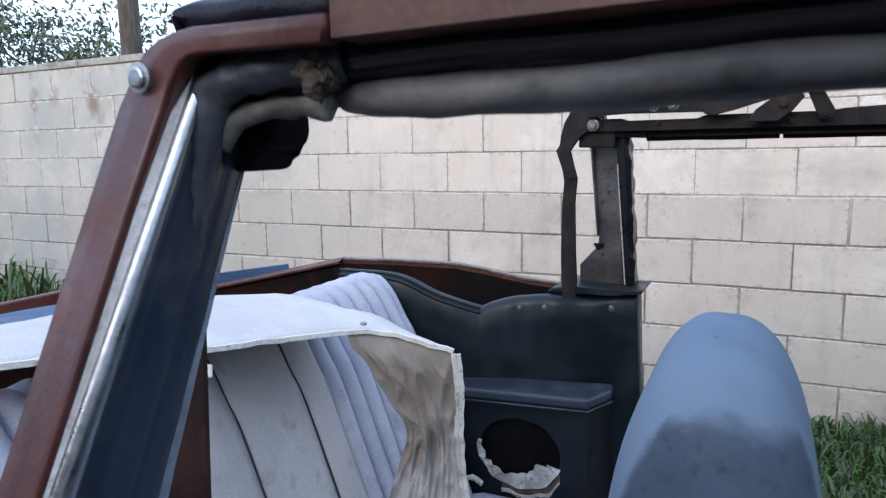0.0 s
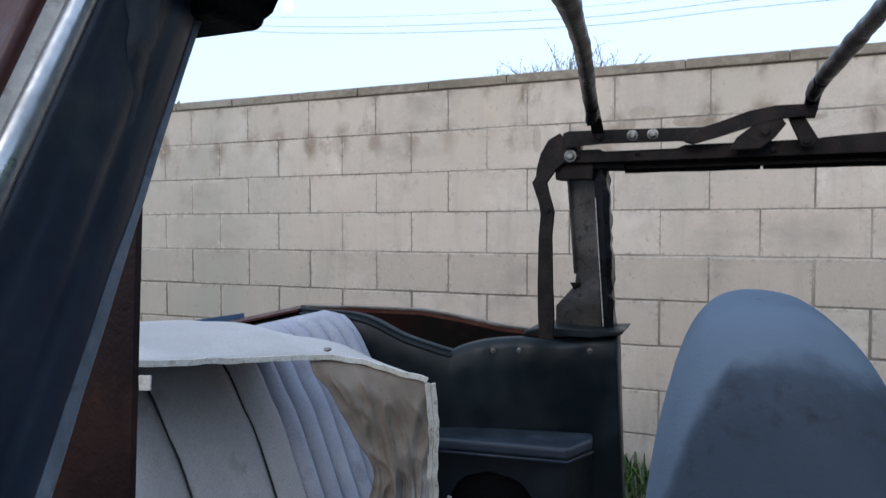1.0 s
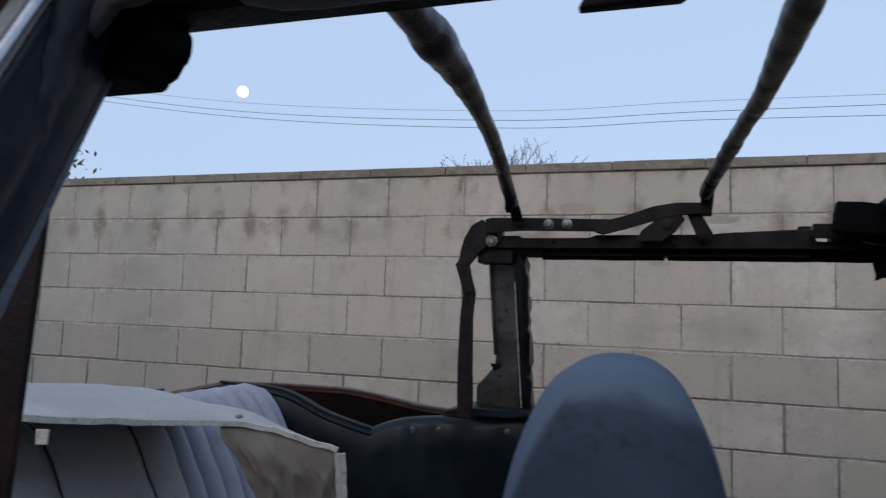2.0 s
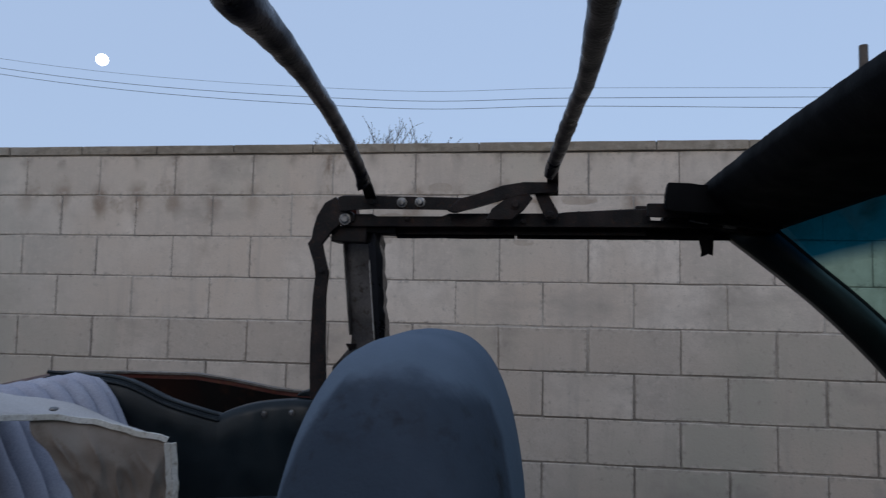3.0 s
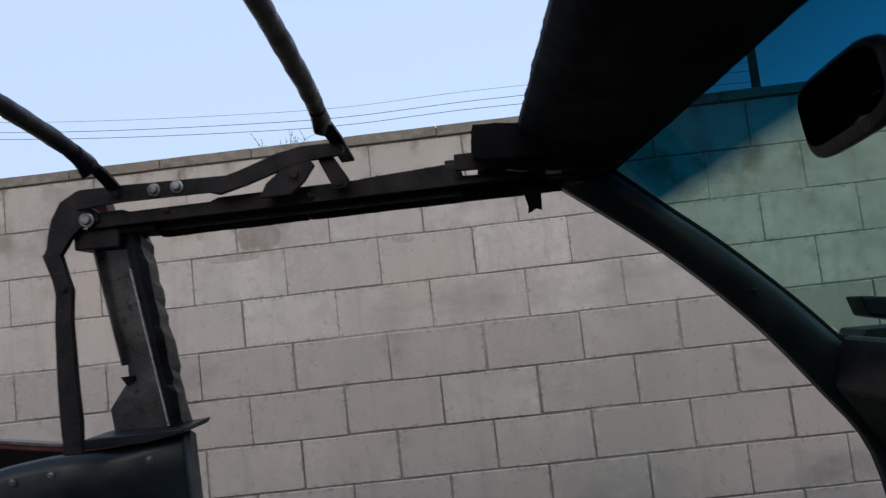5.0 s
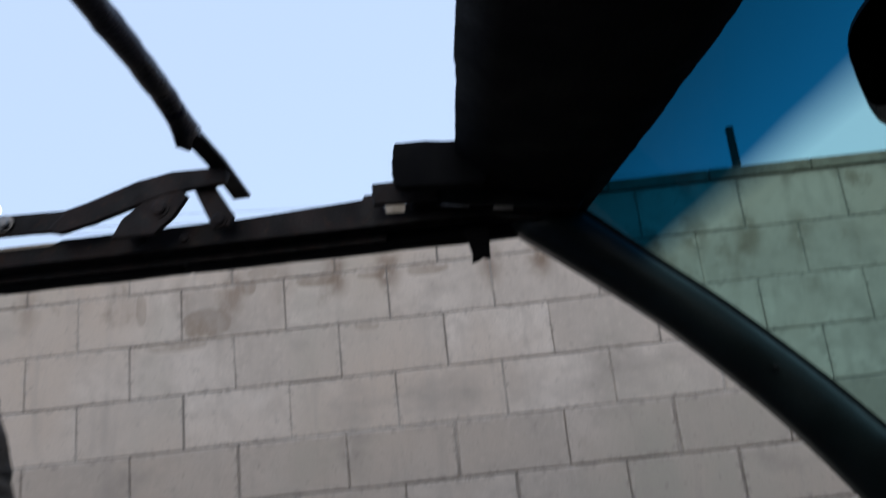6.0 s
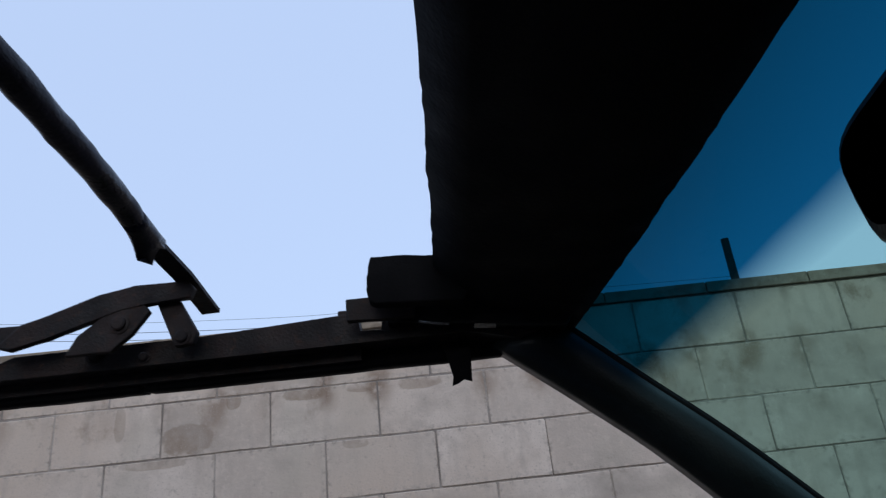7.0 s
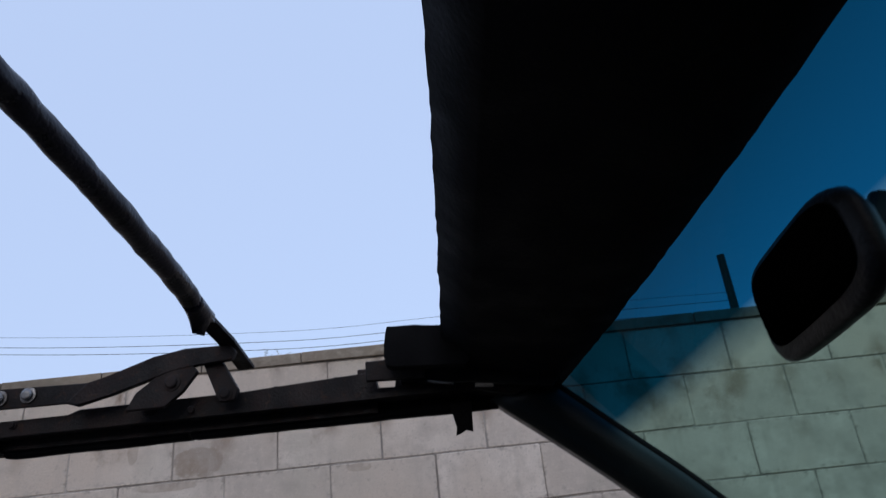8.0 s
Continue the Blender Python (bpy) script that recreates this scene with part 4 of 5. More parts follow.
# bows of the folding top
def bow(path, girth, tips, name_label, seed):
    """girth: the wrapping's radius at places y along the bow."""
    pts = curve(path, 90)
    ys, rs = [g[0] for g in girth], [g[1] for g in girth]
    r = 0.012
    scales = [float(np.interp(-p.y, ys, rs)) / r * (1 + 0.045 * noise.noise((i * 0.30, seed, 0)) + 0.03 * noise.noise((i * 0.9, seed, 5))) for i, p in enumerate(pts)]
    bm = tube(pts, r, 18, scales=scales, up=(1, 0, 0.2))
    b = part("top_bow", jitter(bm, 0.0012, 46, seed), BOWWRAP, car, name_label, True)
    for e, nxt, tip in ((pts[0], pts[3], tips[0]), (pts[-1], pts[-4], tips[1])):
        e, tip = Vector(e), Vector(tip)
        d = (e - Vector(nxt)).normalized()
        part("bow_end", sweep([e - d * 0.01, e + d * 0.01, (e + tip) / 2 + Vector((0, 0, 0.004)), tip], [(-0.011, -0.0025), (0.011, -0.0025), (0.011, 0.0025), (-0.011, 0.0025)], up=(0, 0.4, 1)), STEEL, b, "flat steel end of the bow")
        side = d.cross(Vector((0, 0, 1))).normalized()
        lift = side.cross(d)
        wr = random.Random(int(abs(e.x * 1000)))
        loops = []
        for k in range(5):
            loops.append([])
            for q in range(16):
                a = 2 * math.pi * q / 16
                rr = r * (0.99 + 0.03 * k * wr.uniform(0.2, 1.2)) * (1 + 0.9 * math.exp(-((q - 11) / 1.4) ** 2) * (k / 4) ** 2)
                along = -0.045 + 0.014 * k + (0.010 * wr.uniform(-1, 1) if k == 4 else 0)
                loops[-1].append(e + d * along + side * math.cos(a) * rr + lift * math.sin(a) * rr)
        part("wrap_end", rings(loops), BOWWRAP, b, "frayed end of the black wrapping", True)
    return b


bow([(0.233, -1.935, 1.328), (0.244, -2.03, 1.338), (0.272, -2.22, 1.343), (0.297, -2.40, 1.340), (0.314, -2.565, 1.337), (0.322, -2.70, 1.332), (0.330, -2.84, 1.318)], ((1.94, 0.0105), (2.02, 0.0122), (2.20, 0.0112), (2.40, 0.0103), (2.50, 0.0114), (2.58, 0.0135), (2.63, 0.0152), (2.68, 0.0182), (2.705, 0.0186), (2.725, 0.0150), (2.84, 0.0125)), ((0.228, -1.840, 1.300), (0.338, -2.93, 1.29)), "fabric-wrapped steel bow of the bare top", 3)
bow([(0.588, -1.955, 1.344), (0.5955, -2.07, 1.3515), (0.6055, -2.285, 1.3560), (0.611, -2.42, 1.354), (0.608, -2.65, 1.350), (0.598, -2.86, 1.338)], ((1.96, 0.0105), (2.02, 0.0122), (2.14, 0.0122), (2.34, 0.0110), (2.44, 0.0112), (2.52, 0.0128), (2.62, 0.0142), (2.70, 0.0135), (2.86, 0.0120)), ((0.594, -1.782, 1.319), (0.596, -2.93, 1.305)), "black wrapped bow of the bare top", 8)


# body
def arch(x):
    """The wheel opening's outline, from front to rear."""
    return [(x + 0.35 * math.cos(a * math.pi / 12), 0.29 + 0.35 * math.sin(a * math.pi / 12)) for a in range(13)]


def crowned(x0, x1, half, z0, drop_end, crown, thick=0.03):
    """A lid with a domed top: highest at x0 in the middle, falling to x1 and to both sides."""
    loops = []
    for i in range(13):
        f = i / 12
        x = x0 + (x1 - x0) * f
        top = [(x, YC + half * (-1 + 2 * j / 16), z0 - drop_end * f * f - crown * (-1 + j / 8) ** 2 - 0.02 * abs(-1 + j / 8) ** 12) for j in range(17)]
        loops.append(top + [(p[0], p[1], p[2] - thick) for p in reversed(top)])
    return rings(loops)


def body_side(sg):
    belt = [(-1.75, 0.72), (-1.20, 0.768), (-0.64, 0.896), (-0.455, 0.901), (-0.273, 0.902), (-0.171, 0.890), (-0.063, 0.873), (0.03, 0.866), (0.10, 0.864)]
    q = part("quarter_panel", flat(belt + [(0.17, 0.866), (0.17, 0.28)] + arch(-0.95) + [(-1.75, 0.34)], sg, 0.835, 0.86, 0.004), BODYPAINT, car, "faded maroon rear quarter panel")
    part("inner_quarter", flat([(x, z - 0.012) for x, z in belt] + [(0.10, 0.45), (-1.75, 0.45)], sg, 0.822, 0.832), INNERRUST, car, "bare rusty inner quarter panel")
    part("belt_flange", sweep([(x, side_y(sg, 0.838), z + 0.001) for x, z in belt[:3]], [(-0.016, -0.003), (0.030, -0.012), (0.030, -0.006), (-0.016, 0.003)]), RUST, q)
    part("belt_edge", sweep([(x, side_y(sg, 0.838), z + 0.001) for x, z in belt[2:]], [(-0.012, -0.0025), (0.010, -0.0025), (0.010, 0.0025), (-0.012, 0.0025)]), PLATE, q, "dusty pale edge of the panel")
    if sg < 0:
        part("door", flat([(0.262, 0.868), (1.44, 0.85), (1.46, 0.30), (0.30, 0.28)], sg, 0.79, 0.86, 0.006), BODYPAINT, car, "faded maroon door")
    part("sill", flat([(-0.2, 0.275), (1.5, 0.275), (1.5, 0.2), (-0.2, 0.2)], sg, 0.74, 0.85, 0.006), BODYPAINT, car)
    part("fender", flat([(1.62, 0.85), (2.2, 0.825), (2.6, 0.78), (2.70, 0.72), (2.75, 0.6), (2.75, 0.32)] + arch(2.05) + [(1.62, 0.28)], sg, 0.79, 0.86, 0.006), BODYPAINT, car)
    for x in (-0.95, 2.05):
        bm = rings([[(x + r * math.cos(a * math.pi / 16), side_y(sg, s), 0.31 + r * math.sin(a * math.pi / 16)) for a in range(32)] for r, s in ((0.17, 0.80), (0.28, 0.81), (0.31, 0.78), (0.31, 0.66), (0.28, 0.63), (0.17, 0.64))])
        tyre = part("tyre", bm, RUBBER, car, "worn black tyre", True)
        bm = rings([[(x + r * math.cos(a * math.pi / 16), side_y(sg, s), 0.31 + r * math.sin(a * math.pi / 16)) for a in range(32)] for r, s in ((0.175, 0.66), (0.178, 0.795), (0.165, 0.80), (0.15, 0.765), (0.07, 0.755), (0.06, 0.79), (0.02, 0.795))])
        part("rim", bm, STEEL, tyre, "dull steel rim", True)


for sg in (1, -1):
    body_side(sg)
part("floor_pan", box(-1.0, 1.6, YC - 0.73, YC + 0.73, 0.235, 0.27), CARPET, car, "dark carpeted floor")
part("boot_lid", crowned(-1.22, -1.76, 0.82, 0.745, 0.03, 0.03), BODYPAINT, car, "faded maroon boot lid", True)
part("boot_sheet", jitter(crowned(-1.19, -1.66, 0.79, 0.757, 0.02, 0.028, 0.006), 0.004, 9), BLUE, car, "dark blue plastic sheet over the boot lid", True)
part("tail_panel", box(-1.78, -1.752, YC - 0.83, YC + 0.83, 0.30, 0.74, 0.006), BODYPAINT, car)
part("bonnet", crowned(1.655, 2.73, 0.785, 0.845, 0.085, 0.03), BODYPAINT, car, "faded maroon bonnet", True)
part("nose_panel", box(2.72, 2.76, YC - 0.80, YC + 0.80, 0.32, 0.77, 0.01), BODYPAINT, car)
part("dashboard", prism([(1.328, 0.864), (1.340, 0.915), (1.356, 0.944), (1.388, 0.935), (1.44, 0.88), (1.52, 0.80), (1.60, 0.74), (1.60, 0.45), (1.41, 0.45), (1.404, 0.66), (1.398, 0.755)], YC - 0.61, YC + 0.615, 0.008), PLASTIC, car, "black padded dashboard")
outer_mirror = part("outer_mirror", prism([(1.486, 0.994), (1.497, 0.955), (1.60, 0.930), (1.64, 0.935), (1.645, 0.97), (1.58, 0.980)], YC + 0.78, YC + 0.84, 0.006), PLASTIC, car, "black outer mirror on the fender")
part("mirror_foot", tube([(1.60, YC + 0.82, 0.83), (1.60, YC + 0.82, 0.94)], 0.012, 8, up=(0, 1, 0)), PLASTIC, outer_mirror)
part("cowl_vent", prism([(1.386, 0.936), (1.394, 0.948), (1.470, 0.946), (1.486, 0.934), (1.480, 0.928), (1.392, 0.927)], -1.774, -1.70, 0.002), PLASTIC, car, "black plastic vent at the windscreen's foot")
part("cowl_trim", prism([(1.372, 0.902), (1.386, 0.920), (1.46, 0.925), (1.46, 0.912)], -1.770, -1.735, 0.002), PLATE, car, "dusty grey strip below the vent")
part("cowl_end", prism([(1.36, 0.880), (1.385, 0.906), (1.62, 0.91), (1.62, 0.74), (1.405, 0.74)], -1.774, -1.72, 0.004), PLASTIC, car, "black end of the cowl")
part("cowl", box(1.53, 1.66, YC - 0.74, YC + 0.74, 0.745, 0.79, 0.008), BODYPAINT, car)
part("boot_cover", sweep([(-1.35, YC + 0.872, 0.778), (-1.10, YC + 0.872, 0.820), (-0.88, YC + 0.872, 0.856)], [(-0.010, -0.05), (0.010, -0.05), (0.010, 0.004), (-0.010, 0.004)]), BLUE, car, "folded blue plastic sheet on the quarter panel")


# ---- rear side trim ----
def trim_y(x):
    """The trim panel runs slightly outwards towards the door."""
    return -1.79 + 0.33 * x


def side_trim():
    """The dark vinyl trim panel beside the rear seat, with an armrest box and a torn speaker hole."""
    root = thing("side_trim", "dark green vinyl rear side trim beside the rear seat", "trim panel")
    top = [(-0.40, 0.94), (-0.274, 0.928), (-0.185, 0.885), (-0.118, 0.861), (-0.093, 0.8535), (-0.088, 0.8525), (-0.083, 0.8555), (-0.060, 0.865), (-0.017, 0.876), (0.056, 0.882), (0.15, 0.881), (0.225, 0.890), (0.249, 0.894)]
    pts = curve([(x, 0, z) for x, z in top], 72)
    loops = []
    studs = ((-0.001, 0.854), (0.052, 0.856), (0.194, 0.856))
    for p in pts:
        x, z = p.x, p.z
        y = trim_y(x)
        dent = sum(0.007 * math.exp(-((x - sx) / 0.012) ** 2) for sx, _ in studs)
        puff = -0.003 + dent + 0.004 * noise.noise((x * 22, 1, 0))
        loops.append([(x, y + 0.05, z - 0.012), (x, y + 0.02, z + 0.002), (x, y + 0.004, z - 0.002), (x, y - 0.006 + puff, z - 0.02), (x, y - 0.004 + puff * .5, z - 0.07), (x + 0.004, y - 0.002, 0.72), (x + 0.008, y, 0.60), (x + 0.012, y + 0.004, 0.45), (x + 0.02, y + 0.01, 0.30), (x + 0.02, y + 0.05, 0.30)])
    part("panel", rings(loops), VINYL, root, smooth=True)
    part("shelf_top", prism([(0.06, 0.896), (0.10, 0.905), (0.22, 0.902), (0.268, 0.906), (0.262, 0.896), (0.20, 0.888), (0.05, 0.886)], trim_y(0.1) + 0.01, trim_y(0.1) + 0.13, 0.003), VINYL, root, "loose vinyl flap under the post")
    for x, z in studs:
        bolt(root, (x, trim_y(x) - 0.0035, z), 0.005, -1, 0.004, "stud", ZINC)
    # piping along the sloping top
    for down in (0.0, 0.011):
        part("piping", tube([(p.x, trim_y(p.x) - 0.004 - down * 0.2, p.z + 0.002 - down) for p in pts[:34]], 0.0035, 8), VINYL, root, smooth=True)
    # armrest pad on the box
    pad = [[(x, y, z) for x, y in ((-0.25, -1.866), (-0.053, -1.803), (0.205, -1.745), (0.211, -1.790), (0.178, -1.870), (-0.215, -1.915))] for z in (0.662, 0.686)]
    bm = rings(pad)
    bmesh.ops.bevel(bm, geom=list(bm.edges), offset=0.007, segments=3, affect="EDGES", profile=0.5)
    arm = part("armrest_pad", bm, PADVINYL, root, "padded vinyl armrest top")
    part("piping", tube([(-0.215, -1.9165, 0.660), (0.178, -1.8715, 0.660), (0.2125, -1.790, 0.660)], 0.0028, 8), PILLARSEAL, arm, smooth=True)
    # box front with an irregular hole
    n = 36
    cx, cz = 0.02, 0.535
    front = -1.852

    def outer(a):
        ca, sa = math.cos(a), math.sin(a)
        k = min((0.152 if ca > 0 else 0.225) / max(abs(ca), 1e-6), (0.129 if sa > 0 else 0.25) / max(abs(sa), 1e-6))
        return (cx + ca * k, cz + sa * k)

    def inner(a):
        r = 1 + 0.10 * noise.noise((math.cos(a) * 2.2, math.sin(a) * 2.2, 4.1))
        return (cx + 0.096 * r * math.cos(a), cz - 0.002 + 0.080 * r * math.sin(a))

    loops = []
    ang = [2 * math.pi * i / n for i in range(n)]
    loops.append([(outer(a)[0] + (0.03 if math.cos(a) > 0.3 else 0), front + 0.12, outer(a)[1]) for a in ang])
    loops.append([(outer(a)[0], front, outer(a)[1]) for a in ang])
    loops.append([(inner(a)[0], front - 0.002, inner(a)[1]) for a in ang])
    loops.append([(inner(a)[0] + 0.002, front + 0.010, inner(a)[1]) for a in ang])
    part("armrest_box", rings(loops, caps=False), VINYL, root, "vinyl armrest box with a torn speaker hole")
    bm = rings([[(cx + 0.10 * math.cos(a), y, cz + 0.095 * math.sin(a)) for a in ang] for y in (front + 0.014, front + 0.11)])
    part("speaker_well", bm, BLACKVINYL, root, "dark empty speaker well")
    # white torn backing round the lower rim of the hole
    rng = random.Random(11)
    bm = bmesh.new()
    prev = None
    for i in range(26):
        a = math.pi * (0.93 + 0.98 * i / 25)
        w = (0.010 + 0.046 * (i / 25) ** 1.2 + 0.012 * noise.noise((i * 0.5, 2, 0))) * (1 if i < 24 else 0.5)
        x0, z0 = inner(a)
        o = Vector((math.cos(a), 0, math.sin(a)))
        p = Vector((x0, front - 0.006 - 0.004 * rng.random(), z0)) + o * 0.004
        q = p - o * w + Vector((0, -0.006 + 0.01 * rng.random(), 0))
        cur = [bm.verts.new(v) for v in (p, q, q + Vector((0, 0.003, 0)), p + Vector((0, 0.003, 0)))]
        if prev:
            for k in range(4):
                bm.faces.new((prev[k], prev[(k + 1) % 4], cur[(k + 1) % 4], cur[k]))
        prev = cur
    lower = [(inner(a)[0] * 1.03 + 0.004, inner(a)[1] - 0.020 - 0.010 * noise.noise((a * 3, 1, 0))) for a in [math.pi * (1.34 + 0.52 * i / 20) for i in range(21)]]
    part("card_strip", rings([[(x, front - 0.004, z), (x, front - 0.004, z + 0.016), (x, front - 0.001, z + 0.016), (x, front - 0.001, z)] for x, z in lower]), CARD, root, "brown fibreboard edge below the hole")
    part("torn_edge", rings([[(x, front - 0.006 - 0.002 * noise.noise((x * 70, 3, 0)), z - 0.007 - 0.006 * noise.noise((x * 60, 0, 1))), (x, front - 0.007, z + 0.001), (x, front - 0.003, z + 0.001), (x, front - 0.003, z - 0.007)] for x, z in lower]), TORN, root, "torn white edge below the hole")
    part("torn_backing", bm, TORN, root, "torn white card round the hole")
    return root


side_trim()


# ---- rear seat ----
# along the seat back from its rear over the top and down the front to the cushion
SEAT_PROFILE = [(-0.46, 0.55), (-0.45, 0.78), (-0.405, 0.885), (-0.318, 0.930), (-0.272, 0.900), (-0.238, 0.840), (-0.208, 0.785), (-0.138, 0.60), (-0.078, 0.435), (-0.06, 0.37)]


def rear_seat():
    root = thing("rear_seat", "pale grey-lavender cloth rear bench with ribbed outer ends", "seat")
    prof = [Vector((x, 0, z)) for x, z in SEAT_PROFILE]
    line = curve(prof, 30)

    def bolster(y0, y1, count):
        for j in range(count):
            a, b = y0 + (y1 - y0) * j / count, y0 + (y1 - y0) * (j + 1) / count
            end = j == count - 1
            loops = []
            for i, p in enumerate(line):
                d = (line[min(i + 1, 30)] - line[max(i - 1, 0)]).normalized()
                nrm = Vector((-d.z, 0, d.x))
                sec = []
                for q in range(9):
                    t = q / 8
                    h = 0.017 * math.sin(t * math.pi) ** 0.6
                    drop = 0.028 * max(0.0, ((j + t) / count - 0.80) / 0.20) ** 2.2
                    v = p + nrm * (h - drop)
                    sec.append((v.x, a + (b - a) * t, v.z))
                low = p - nrm * 0.09
                sec += [(low.x, b, low.z), (low.x, a, low.z)]
                loops.append(sec)
            part("rib", rings(loops), SEATCLOTH, root, smooth=True)

    bolster(-2.265, -1.885, 8)
    bolster(-2.65, -2.93, 6)
    for a, b in ((-2.265, -2.335), (-2.335, -2.49), (-2.49, -2.65)):
        loops = []
        for i, p in enumerate(line):
            d = (line[min(i + 1, 30)] - line[max(i - 1, 0)]).normalized()
            nrm = Vector((-d.z, 0, d.x))
            row = [p + nrm * (0.009 + 0.004 * math.sin(q / 8 * math.pi) ** 0.8 + 0.004 * noise.noise((i * 0.2, a * 9 + q * 0.3, 2))) + Vector((0, a + (b - a) * q / 8, 0)) for q in range(9)]
            row += [p - nrm * 0.09 + Vector((0, b, 0)), p - nrm * 0.09 + Vector((0, a, 0))]
            loops.append(row)
        part("back_panel", rings(loops), SEATPALE, root, "bleached grey centre panel", True)
    for y in (-2.335, -2.49, -2.65):
        bm = bmesh.new()
        loops = []
        for i, p in enumerate(line):
            d = (line[min(i + 1, 30)] - line[max(i - 1, 0)]).normalized()
            nrm = Vector((-d.z, 0, d.x))
            loops.append([p + nrm * (0.0098 + 0.0015 * math.sin(q * math.pi / 3)) + Vector((0, y + 0.0015 * math.cos(q * math.pi / 3), 0)) for q in range(6)])
        part("piping", rings(loops, bm=bm), SEAM, root, "black piping")
    # cushion
    bm = box(-0.10, 0.36, YC - 0.53, YC + 0.53, 0.28, 0.44, 0.04)
    part("seat_cushion", bm, SEATCLOTH, root, smooth=True)
    rng = random.Random(8)
    for x, y in ((-0.345, -2.017), (-0.352, -2.072), (-0.362, -2.108), (-0.372, -2.15), (-0.33, -1.955)):
        z = max(p.z for p in line if abs(p.x - x) < 0.014) + 0.0095
        bm = bmesh.new()
        bmesh.ops.create_uvsphere(bm, u_segments=8, v_segments=5, radius=0.0045)
        for v in bm.verts:
            v.co = Vector((x, y, z)) + v.co
        part("button", bm, SEAM, root)
    return root


rear_seat()


# ---- the seat back panel and the canvas cover thrown over it ----
def cover_edge(t):
    """The front hem of the canvas, from its far corner towards the near side."""
    pts = [Vector((0.062, -2.298, 0.905)), Vector((-0.050, -2.345, 0.937)), Vector((-0.115, -2.468, 0.953)), Vector((-0.148, -2.628, 0.976)), Vector((-0.205, -2.790, 1.004)), Vector((-0.25, -2.928, 1.012))]
    line = curve(pts, 40)
    f = t * 40
    i = min(int(f), 39)
    return line[i].lerp(line[i + 1], f - i)


